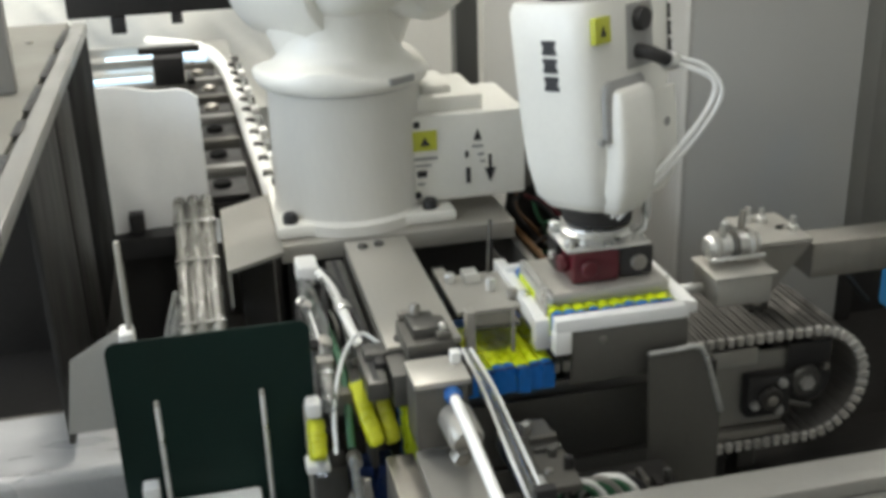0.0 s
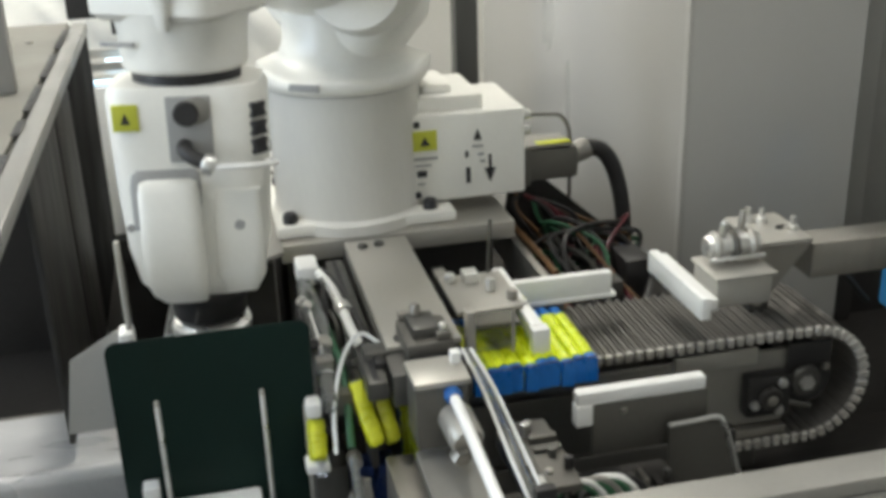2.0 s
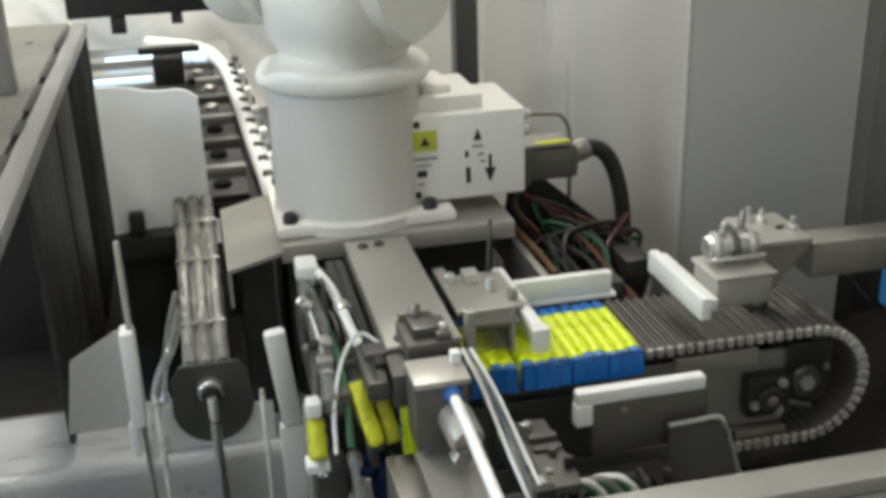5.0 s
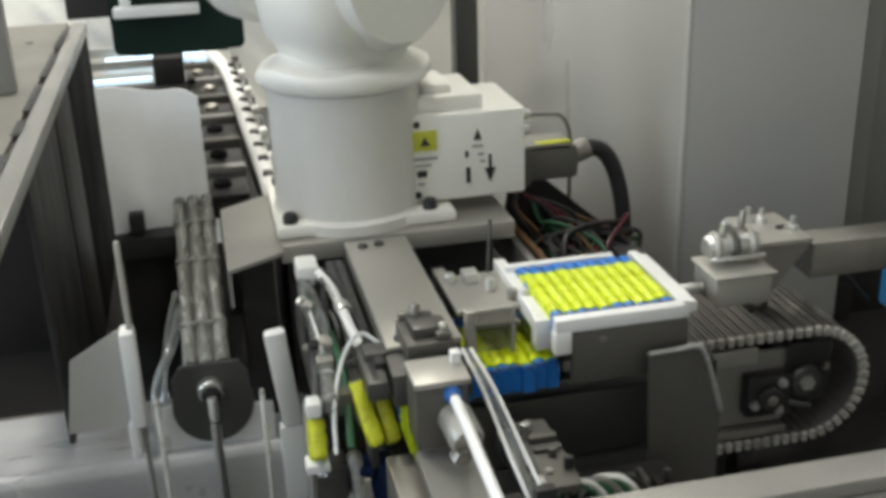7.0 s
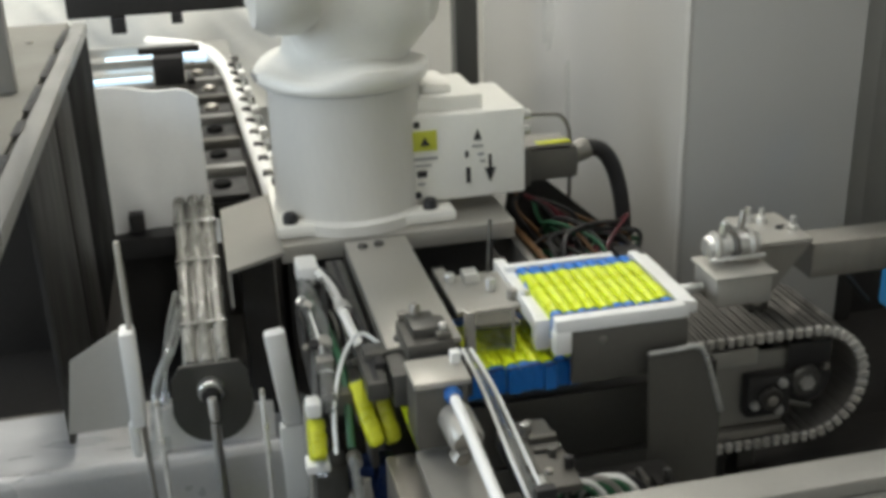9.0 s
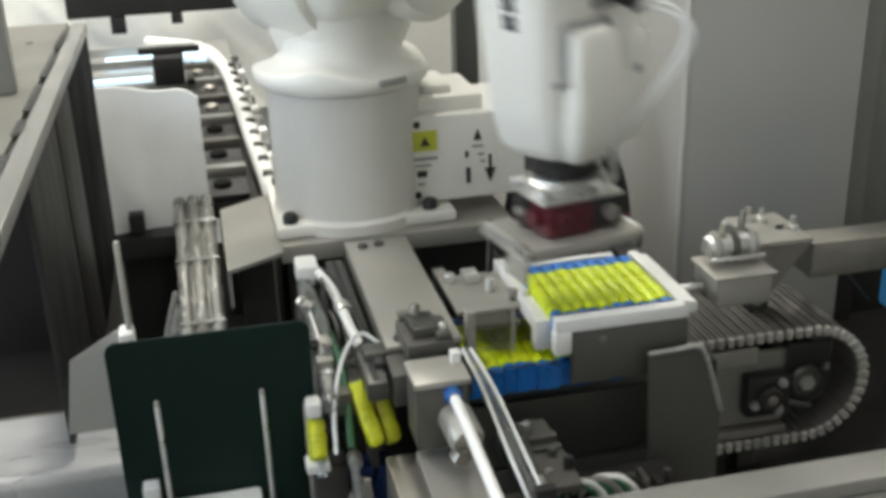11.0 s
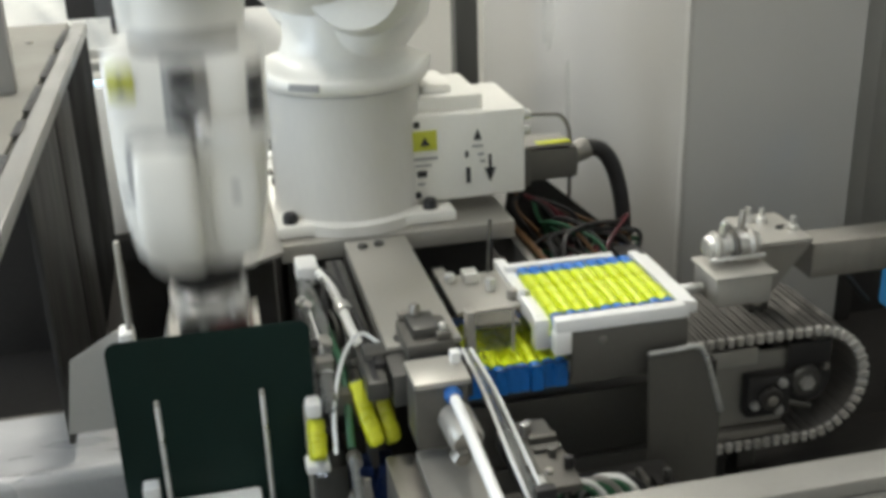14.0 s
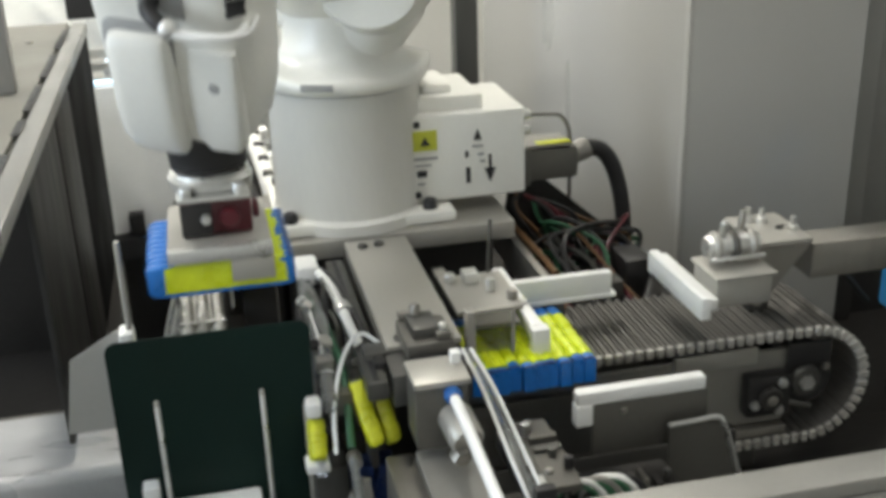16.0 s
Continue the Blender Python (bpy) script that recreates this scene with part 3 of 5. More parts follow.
# ---- back left: carton magazine and infeed conveyor ----
def infeed():
    single("back_board", B(-1.2, 0.42, 2.30, 2.33, 0.0, 1.75, 0.002), BLOCK, I4, "large off-white panel behind the infeed conveyor", "panel", kind="structure")
    film = bmesh.new()
    nx, nz = 90, 40
    grid = []
    for i in range(nx + 1):
        col = []
        for j in range(nz + 1):
            x, z = -1.0 + 1.42 * i / nx, 0.6 + 1.1 * j / nz
            d = 0.030 * math.sin(9 * x + 2.2 * z) + 0.05 * noise.noise((2.2 * x + 1.5 * z, 1.3 * z - x, 0.3)) + 0.022 * noise.noise((6 * x + 5 * z, 3 * z, 2.0)) + 0.016 * noise.noise((15 * x + 13 * z, 4 * z - 3 * x, 5.0))
            col.append((film.verts.new((x, 2.20 + d, z)), film.verts.new((x, 2.203 + d, z))))
        grid.append(col)
    for i in range(nx):
        for j in range(nz):
            for s in (0, 1):
                film.faces.new((grid[i][j][s], grid[i + 1][j][s], grid[i + 1][j + 1][s], grid[i][j + 1][s]))
    single("film_curtain", film, BLOCK, I4, "creased off-white film curtain behind the infeed", "curtain")
    t = thing("carton_magazine", pose(-0.365, 0.25, 0.53), "white sheet standing at the infeed magazine", "magazine")
    sheet = bmesh.new()
    n = 16
    top, bot = [], []
    for i in range(n + 1):
        u = i / n
        x = -0.098 + 0.198 * u
        y = 0.02 * math.sin(u * 3.0)
        zt = 0.636 - 0.022 * u - 0.012 * max(0, (u - 0.85) / 0.15) ** 2 + 0.003 * math.sin(9 * u)
        wave = 0.004 * math.sin(7 * u) + 0.003 * math.sin(17 * u + 1)
        top.append((sheet.verts.new((x, y + wave, zt)), sheet.verts.new((x, y + wave + 0.012, zt))))
        bot.append((sheet.verts.new((x, y - 0.02, 0.335)), sheet.verts.new((x, y - 0.008, 0.335))))
    for i in range(n):
        sheet.faces.new((top[i][0], top[i + 1][0], bot[i + 1][0], bot[i][0]))
        sheet.faces.new((top[i][1], top[i + 1][1], bot[i + 1][1], bot[i][1]))
        sheet.faces.new((top[i][0], top[i + 1][0], top[i + 1][1], top[i][1]))
        sheet.faces.new((bot[i][0], bot[i + 1][0], bot[i + 1][1], bot[i][1]))
    sheet.faces.new((top[0][0], bot[0][0], bot[0][1], top[0][1]))
    sheet.faces.new((top[n][0], bot[n][0], bot[n][1], top[n][1]))
    part("white_sheet", sheet, POM, t)
    part("black_clamp", B(-0.065, -0.035, -0.05, -0.02, 0.345, 0.385, 0.003), BLACK, t)
    part("ledge", B(-0.10, 0.03, -0.055, 0.06, 0.29, 0.335, 0.004), BLACK, t)
    part("stand", B(-0.09, 0.02, -0.02, 0.05, 0.0, 0.29, 0.004), DARK, t)
    # narrow conveyor with dark cleats between white side rails
    t = thing("infeed_conveyor", pose(0, 0, 0.53), "narrow cleated conveyor with white side rails", "conveyor")
    part("bed", B(-0.29, -0.125, 0.25, 1.75, 0.34, 0.375, 0.003), DARK, t)
    for k in range(7):
        y = 0.25 + 0.225 * k
        xo = -0.03 * max(0, k - 4) ** 1.5
        part("cleat", B(-0.268 + xo, -0.182 + xo, y, y + 0.12, 0.376, 0.392, 0.004), BLACK, t)
        part("cleat", B(-0.268 + xo, -0.182 + xo, y + 0.123, y + 0.150, 0.376, 0.384, 0.003), MATT_BLACK, t)
        part("cross_bar", B(-0.272 + xo, -0.178 + xo, y + 0.160, y + 0.192, 0.376, 0.404, 0.006), PLATE if k % 2 else GUARD, t)
        part("holder", lathe([(0.020, 0), (0.020, 0.010), (0.012, 0.016)], 14), STEEL_D if k > 2 else MATT_BLACK, t, "", pose(-0.235 + xo, y + 0.06, 0.392))
    rail = hose([(-0.135, 0.15, 0.405), (-0.140, 0.30, 0.41), (-0.152, 0.65, 0.41), (-0.165, 1.1, 0.41), (-0.185, 1.45, 0.41), (-0.25, 1.75, 0.41), (-0.42, 1.92, 0.41)], 0.021, 10, 8)
    part("outer_rail", rail, POM, t)
    for k in range(11):
        y = 0.24 + 0.11 * k
        x = -0.140 - 0.02 * (y - 0.25)
        part("rail_clip", B(x - 0.010, x + 0.012, y, y + 0.022, 0.424, 0.436, 0.003), BLACK if k % 3 else FRAME, t)
        part("rail_pad", B(x + 0.014, x + 0.034, y + 0.04, y + 0.085, 0.40, 0.424, 0.004), POM if k % 2 else CLEAR, t)
    part("leg", B(-0.25, -0.17, 0.5, 0.55, 0.0, 0.34, 0.004), FRAME, t)
    part("leg", B(-0.25, -0.17, 1.4, 1.45, 0.0, 0.34, 0.004), FRAME, t)
    t = thing("cross_conveyor", pose(-0.45, 1.75, 0.53), "bright steel cross conveyor with glowing reflection bars", "conveyor")
    part("bed", B(-0.6, 0.30, -0.35, 0.25, 0.33, 0.385, 0.006), STEEL, t)
    part("guide_rail", B(-0.6, 0.10, -0.20, -0.18, 0.40, 0.425, 0.004), STEEL_D, t)
    part("guide_rail", B(-0.6, 0.22, 0.0, 0.02, 0.40, 0.43, 0.004), STEEL, t)
    part("camera_box", B(0.06, 0.15, -0.42, -0.33, 0.386, 0.47, 0.006), BLACK, t)
    part("camera_arm", B(0.02, 0.20, -0.36, -0.34, 0.47, 0.49, 0.003), DARK, t)
    # added glowing bars imitate light reflected by the bed, no lamps here
    part("light_bar", B(-0.10, 0.22, -0.12, -0.07, 0.386, 0.415, 0.01), GLOW_B, t, "glowing bluish bar for a reflection on the steel")
    part("light_bar", B(-0.14, 0.05, -0.34, -0.30, 0.386, 0.396, 0.004), GLOW_B, t, "glowing bluish bar for a reflection on the steel")
    part("leg", B(-0.2, -0.14, -0.1, -0.04, 0.0, 0.33, 0.004), FRAME, t)
    # dark gantry beam with hanging stops
    t = thing("gantry_beam", pose(-0.3, 0.9, 0.53), "dark gantry beam with hanging stops", "gantry")
    part("beam", B(-0.26, 0.44, -0.02, 0.03, 0.674, 0.76, 0.003), DARK, t)
    part("stop", B(-0.158, -0.122, -0.03, 0.0, 0.632, 0.672, 0.002), BLACK, t)
    part("stop", B(-0.010, 0.018, -0.03, 0.0, 0.648, 0.672, 0.002), BLACK, t)
    part("post", B(0.38, 0.42, 0.0301, 0.06, 0.0, 0.76, 0.003), FRAME, t)


def chute():
    t = thing("feed_chute", pose(-0.300, 0, 0.53), "sloping chute of clear tubes and steel rods", "chute")
    slope = pose(0.0, 0.2, 0.392) @ pose(0, 0, 0, 14.2)
    for x0, x1, z0, z1, m_ in ((-0.038, 0.040, -0.012, -0.004, STEEL_D), (-0.026, 0.028, -0.07, -0.013, DARK)):
        part("bed", B(x0, x1, -0.490, 0.0, z0, z1, 0.002), m_, t, "", slope)
    for k in range(3):
        x = -0.026 + 0.027 * k
        part("tube", rod((x, -0.495, 0.002), (x, 0.02, 0.002), 0.0125, 16), TUBE, t, "dull clear tube" if k == 1 else "", slope)
    for x in (-0.0125, 0.0145):
        part("groove_strip", B(x - 0.003, x + 0.003, -0.49, 0.01, 0.0, 0.006, 0.001), FRAME, t, "", slope)
    for k in range(3):
        y = -0.40 + 0.16 * k + 0.03 * (k % 2)
        part("clip", B(-0.041, 0.043, y, y + 0.008, -0.004, 0.0155, 0.002), TUBE, t, "", slope)
    part("side_wire", hose([(-0.04, -0.10, 0.30), (-0.055, -0.20, 0.28), (-0.085, -0.27, 0.24), (-0.095, -0.30, 0.17), (-0.11, -0.30, 0.09)], 0.009), CLEAR, t)
    part("side_wire", hose([(-0.045, -0.05, 0.31), (-0.062, -0.16, 0.285), (-0.075, -0.25, 0.22), (-0.080, -0.29, 0.12)], 0.006), CLEAR, t)
    part("post", B(-0.02, 0.02, 0.0, 0.04, 0.0, 0.27, 0.003), DARK, t)
    n = 28
    pts = [(0.068 * math.cos(a), -0.078 + 0.072 * math.sin(a)) for a in (math.pi + math.pi * i / n for i in range(n + 1))]
    pts = [(-0.048, 0.0)] + [(-0.064, -0.025)] + pts[1:-1] + [(0.064, -0.025), (0.050, 0.0)]
    end = part("end_plate", prism(pts, 0.008, pose(0.004, -0.305, 0.285), 0.0015), FRAME, t, "dark rounded end plate")
    part("hub", rod((0.003, -0.3225, 0.238), (0.003, -0.298, 0.238), 0.022, 20), BRIGHT, end)
    part("hub_bore", rod((0.003, -0.3240, 0.234), (0.003, -0.320, 0.234), 0.017, 20), BLACK, end)
    part("rod", rod((0.004, -0.333, 0.236), (0.006, -0.333, -0.02), 0.0085, 14), STEEL, end, "polished steel rod")


def carton_station():
    t = thing("slide_table", pose(-0.42, -0.5, 0.53), "smooth brushed steel slide table", "table")
    # rolled sheet: a shallow trough, a rounded front ridge and a drop
    prof = [(0.45, 0.092), (0.4, 0.088), (0.33, 0.084), (0.278, 0.088), (0.243, 0.092), (0.223, 0.106), (0.21, 0.118), (0.2, 0.124), (0.191, 0.123), (0.184, 0.116), (0.181, 0.104), (0.18, 0.082), (0.18, 0.0), (0.18, -0.1)]
    top = bmesh.new()
    rows_ = [[top.verts.new((-0.45, y, z)), top.verts.new((0.30, y, z)), top.verts.new((0.30, y + 0.003, z - 0.006)), top.verts.new((-0.45, y + 0.003, z - 0.006))] for y, z in prof]
    for p, q in zip(rows_, rows_[1:]):
        for j in range(4):
            top.faces.new((p[j], p[(j + 1) % 4], q[(j + 1) % 4], q[j]))
    top.faces.new(rows_[0]), top.faces.new(rows_[-1][::-1])
    part("top", top, TABLE, t)
    part("support", B(-0.4, 0.25, 0.20, 0.4, 0.0, 0.05, 0.003), FRAME, t)
    part("upstand", prism([(0.028, 0.06), (0.035, 0.20), (0.075, 0.215), (0.19, 0.19), (0.225, 0.188), (0.225, 0.06)], 0.006, pose(0, 0.214, 0), 0.002), SHEET, t, "pale steel upstand")
    c = thing("lift_column", pose(-0.285, -0.3415, 0.0), "dark steel column of the carton lift", "column")
    part("column", B(-0.03, 0.03, -0.002, 0.003, 0.0, 0.46, 0.002), FRAME, c)
    part("foot", B(-0.06, 0.06, -0.004, 0.03, 0.0, 0.015, 0.002), FRAME, c)
    for x0, y0, z0, x1, y1, z1 in ((-0.364, -0.60, 0.0, -0.364, -0.60, 0.912), (-0.220, -0.60, 0.0, -0.220, -0.60, 0.908)):
        s = thing("guide_rod", pose(x0, y0, z0), "thin bright steel guide rod", "guide rod", "rods before the carton")
        part("rod", rod((0, 0, 0), (x1 - x0, 0, z1 - z0), 0.0038, 12), BRIGHT, s)
        part("tip", lathe([(0.0038, 0), (0.0040, 0.002), (0.0038, 0.006), (0.002, 0.008)], 12), ALU, s, "", pose(x1 - x0, 0, z1 - z0))
    # white side guides
    s = thing("side_guide", pose(-0.402, -0.44, 0.60), "white plastic side guide on a thin rod", "guide", "guides of the carton station")
    part("pad", B(-0.014, 0.008, -0.02, 0.02, 0.20, 0.36, 0.005), POM, s)
    part("pad_lower", B(-0.020, -0.006, -0.015, 0.015, 0.145, 0.205, 0.003), POM, s)
    part("rod", rod((0.002, 0, 0.0), (0.002, 0, 0.50), 0.0045, 10), ALU, s)
    s = thing("side_guide", pose(-0.176, -0.31, 0.58), "tall white plastic side guide with a clear shield", "guide", "guides of the carton station")
    part("pad", B(-0.019, 0.018, -0.015, 0.015, 0.0, 0.180, 0.009), POM, s, "", pose(0.012, 0, 0.105, 0, -6))
    part("shield", B(-0.014, 0.028, -0.012, 0.012, -0.049, 0.104, 0.004), POM, s)
    part("shield_edge", B(0.027, 0.036, -0.025, 0.02, -0.049, 0.15, 0.003), CLEAR, s)
    s = thing("deflector", pose(-0.462, -0.44, 0.60), "grey trapezoid sheet deflector", "deflector")
    part("plate", prism([(-0.050, 0.195), (0.042, 0.195), (0.055, 0.36), (0.04, 0.358), (-0.030, 0.318)], 0.004, None, 0.001), FOLD, s)
    part("bracket", B(0.01, 0.03, 0.005, 0.12, 0.205, 0.225, 0.002), FRAME, s)


CARTON_AT = (-0.285, -0.458, 0.635)


def lift_plate():
    t = thing("lift_platform", pose(CARTON_AT[0], CARTON_AT[1], CARTON_AT[2]), "dark steel platform that lowers the carton", "platform")
    part("plate", B(-0.09, 0.09, -0.10, 0.10, -0.010, -0.001, 0.002), FRAME, t)
    part("slider", B(-0.04, 0.04, 0.09, 0.114, -0.012, -0.001, 0.002), STEEL_D, t)
    return t


def carton():
    t = thing("carton", pose(*CARTON_AT), "open dark green carton with a raised front flap", "carton", "cartons")
    part("bottom", B(-0.103, 0.103, -0.115, 0.115, 0.0, 0.004, 0.001), GREEN, t)
    part("back_wall", B(-0.103, 0.103, 0.112, 0.115, 0.004, 0.14, 0.001), GREEN, t)
    part("side_wall", B(-0.103, -0.100, -0.112, 0.112, 0.004, 0.14, 0.001), GREEN, t)
    part("side_wall", B(0.100, 0.103, -0.112, 0.112, 0.004, 0.14, 0.001), GREEN, t)
    part("front_flap", prism(rounded(-0.140, 0.140, 0.004, 0.368, 0.016), 0.004, pose(0, -0.119, 0), 0.0008), GREEN, t)
    part("tuck_tab", B(-0.13, 0.05, -0.165, -0.123, 0.090, 0.112, 0.006), CARD_W, t, "white tuck tab")
    part("tuck_tab", B(-0.115, -0.092, -0.150, -0.123, 0.112, 0.150, 0.003), CARD_W, t, "white tuck tab")
    return t


# ---- central beam and drives ----
def beam():
    t = thing("linear_axis", pose(0.02, -0.5, 0.53), "long steel linear axis with drive head", "linear axis")
    part("rail_body", B(-0.062, 0.052, -0.16, 0.33, 0.36, 0.410, 0.003), FRAME, t)
    part("cover_plate", B(-0.058, 0.054, -0.09, 0.335, 0.411, 0.420, 0.002), ALU, t, "bare metal cover plate")
    part("side_rail", B(-0.098, -0.068, -0.16, 0.30, 0.375, 0.403, 0.003), FRAME, t)
    part("rail_slot", B(-0.088, -0.080, -0.15, 0.29, 0.4025, 0.4045, 0), INK, t)
    for x, y in ((-0.03, 0.30), (0.0, 0.305), (-0.035, -0.07), (0.03, -0.07)):
        part("bolt", bolt(0.009, 0.006), FRAME, t, "", pose(x, y, 0.420))
    part("post", B(-0.04, 0.04, 0.1, 0.2, 0.0, 0.36, 0.004), DARK, t)
    part("clamp_block", B(-0.038, 0.032, -0.145, -0.055, 0.421, 0.446, 0.005), PLATE, t, "dark finned clamp block")
    part("clamp_cover", B(-0.030, 0.010, -0.128, -0.070, 0.4462, 0.462, 0.004), FRAME, t, "", pose(0, 0, 0, 0, 0, 2))
    part("clamp_cover", B(0.006, 0.028, -0.140, -0.085, 0.4462, 0.456, 0.003), PLATE, t)
    part("clamp_tab", B(-0.034, -0.018, -0.066, -0.050, 0.4462, 0.458, 0.002), STEEL_D, t)
    part("clamp_screw", lathe([(0.008, 0), (0.008, 0.012), (0.005, 0.016)], 12), STEEL_D, t, "", pose(-0.012, -0.078, 0.462))
    part("clamp_screw", lathe([(0.006, 0), (0.006, 0.008), (0.004, 0.010)], 12), BRIGHT, t, "", pose(0.018, -0.125, 0.456))
    part("gap", B(-0.035, 0.04, -0.165, -0.148, 0.40, 0.430, 0.002), BLACK, t)
    part("head_block", B(-0.046, 0.026, -0.240, -0.172, 0.335, 0.428, 0.004), PLATE, t, "square dull metal head block")
    part("head_cap", B(-0.048, 0.030, -0.242, -0.170, 0.428, 0.438, 0.003), ALU, t)
    part("cap_lug", B(0.012, 0.026, -0.20, -0.185, 0.438, 0.455, 0.002), POM, t)
    part("piston", rod((0.005, -0.235, 0.385), (0.012, -0.29, 0.37), 0.024, 20), ALU, t)
    part("piston_nut", rod((0.0, -0.275, 0.352), (0.003, -0.295, 0.348), 0.014, 6), STEEL_D, t)
    part("blue_ring", rod((0.003, -0.232, 0.418), (0.004, -0.252, 0.416), 0.012, 14), BLUEC, t, "blue air fitting")
    part("air_hose", hose([(0.004, -0.25, 0.416), (0.008, -0.32, 0.40), (0.010, -0.42, 0.385), (0.014, -0.54, 0.365)], 0.0078, 10), POM, t, "white air hose")
    for k in range(3):
        part("thin_hose", hose([(0.040 + 0.006 * k, -0.15, 0.432), (0.052 + 0.008 * k, -0.22, 0.40), (0.064 + 0.010 * k, -0.30, 0.35), (0.075 + 0.011 * k, -0.36, 0.31)], 0.0030, 8), CLEAR if k == 1 else POM, t, "thin pale hose")
    part("lower_plate", B(-0.045, 0.035, -0.52, -0.21, 0.30, 0.318, 0.003), ALU, t)
    part("lower_arm", B(-0.085, -0.046, -0.50, -0.20, 0.22, 0.31, 0.003), STEEL_D, t)
    part("valve_bank", B(0.078, 0.108, -0.36, -0.18, 0.285, 0.312, 0.003), PLATE, t, "dark valve bank")
    part("bank_bracket", B(0.053, 0.079, -0.36, -0.30, 0.270, 0.290, 0.002), PLATE, t)
    part("rib_plate", B(0.108, 0.155, -0.335, -0.165, 0.300, 0.312, 0.003), PLATE, t)
    for k in range(3):
        part("bank_bolt", bolt(0.006, 0.005), BRIGHT if k % 2 else STEEL_D, t, "", pose(0.118 + 0.030 * (k % 2), -0.19 - 0.055 * k, 0.312))
    for k in range(2, 4):
        part("valve", B(0.112, 0.152, -0.19 - 0.021 * k, -0.176 - 0.021 * k, 0.313, 0.318 + 0.003 * (k % 3), 0.002), FRAME if k % 2 else PLATE, t)
    rnd = random.Random(21)
    for k in range(6):
        x, y, h = 0.082 + 0.066 * rnd.random(), -0.185 - 0.15 * rnd.random(), 0.006 + 0.014 * rnd.random()
        part("small_valve", B(-0.004 - 0.006 * rnd.random(), 0.005, -0.006, 0.004 + 0.008 * rnd.random(), 0, h, 0.0015), (PLATE, FRAME, STEEL_D, BLACK, BRIGHT)[k % 5], t, "", pose(x, y, 0.312, 0, 0, rnd.uniform(-25, 25)))
    part("connector", B(0.088, 0.104, -0.335, -0.315, 0.312, 0.322, 0.002), BRIGHT, t)
    part("connector", B(0.082, 0.110, -0.36, -0.345, 0.312, 0.328, 0.002), BLACK, t)
    # left bundle: clamp arm, hoses and a small loop
    s = thing("hose_bundle", pose(-0.1, -0.35, 0.53), "bundle of pale hoses and a clamp arm", "hose bundle")
    part("clamp_arm", B(-0.032, 0.006, 0.10, 0.16, 0.38, 0.415, 0.006), POM, s, "white clamp")
    part("frame_bar", B(-0.030, 0.010, -0.26, 0.12, 0.33, 0.365, 0.003), PLATE, s)
    part("hose", hose([(0.0, 0.13, 0.40), (0.016, 0.03, 0.405), (0.020, -0.06, 0.41), (0.030, -0.19, 0.40)], 0.008, 10), POM, s, "thick white hose")
    part("hose", hose([(-0.02, 0.10, 0.385), (-0.014, -0.04, 0.392), (-0.018, -0.15, 0.385), (-0.030, -0.28, 0.36)], 0.012, 10), CLEAR, s, "clear hose")
    part("hose", hose([(0.06, -0.21, 0.41), (0.03, -0.195, 0.425), (0.0, -0.22, 0.40), (-0.022, -0.27, 0.35), (-0.028, -0.31, 0.30)], 0.0034, 8), CARD_W, s, "thin pale hose loop")
    part("hose", hose([(-0.01, 0.08, 0.38), (-0.005, -0.1, 0.385), (0.0, -0.22, 0.37), (-0.005, -0.30, 0.30)], 0.006, 8), GREENC, s, "green hose")
    part("hose", hose([(-0.028, 0.09, 0.395), (-0.034, -0.02, 0.40), (-0.030, -0.12, 0.385), (-0.045, -0.24, 0.33), (-0.050, -0.30, 0.26)], 0.007, 8), CLEAR, s, "clear hose")
    part("hose", hose([(0.012, 0.12, 0.40), (0.028, 0.04, 0.405), (0.034, -0.05, 0.41), (0.045, -0.16, 0.405), (0.058, -0.21, 0.395)], 0.005, 8), BLACK, s, "black hose")
    part("hose", hose([(-0.034, 0.06, 0.37), (-0.042, -0.06, 0.37), (-0.040, -0.18, 0.35), (-0.035, -0.27, 0.31)], 0.009, 8), BLACK, s, "black hose")
    part("fitting", rod((0.020, -0.06, 0.412), (0.024, -0.085, 0.411), 0.013, 12), BRIGHT, s)
    part("fitting", rod((-0.018, -0.13, 0.388), (-0.020, -0.155, 0.385), 0.015, 12), ALU, s)
    part("fitting", B(-0.036, -0.010, -0.20, -0.175, 0.365, 0.39, 0.004), GREY, s)
    part("clamp_jaw", B(0.034, 0.066, -0.262, -0.232, 0.352, 0.388, 0.006), STEEL_D, s)
    part("clamp_jaw", B(0.022, 0.040, -0.252, -0.228, 0.362, 0.380, 0.004), BLACK, s)
    part("clamp_screw", rod((0.05, -0.262, 0.372), (0.05, -0.275, 0.371), 0.009, 12), BRIGHT, s)
    part("loop", hose([(0.045, -0.235, 0.40), (0.06, -0.25, 0.385), (0.05, -0.27, 0.37), (0.03, -0.265, 0.375), (0.03, -0.24, 0.395), (0.05, -0.23, 0.40)], 0.005, 8), ALU, s)
    rnd = random.Random(31)
    for k in range(12):
        x0, y0 = rnd.uniform(-0.045, 0.02), rnd.uniform(-0.02, 0.12)
        dx = rnd.uniform(-0.012, 0.020)
        z0 = rnd.uniform(0.375, 0.41)
        y1 = y0 - rnd.uniform(0.10, 0.24)
        part("thin_hose", hose([(x0, y0, z0 - 0.02), (x0 + dx * 0.4, y0 * 0.7 + y1 * 0.3, z0 + rnd.uniform(0, 0.012)), (x0 + dx, y0 * 0.3 + y1 * 0.7, z0), (x0 + dx * 1.3, y1, z0 - rnd.uniform(0.03, 0.08))], rnd.uniform(0.0025, 0.0045), 7), (BLACK, CLEAR, FRAME, POM, BLACK, GREY, CLEAR, DARK, BLACK, CLEAR, PLATE, GREENC)[k], s)
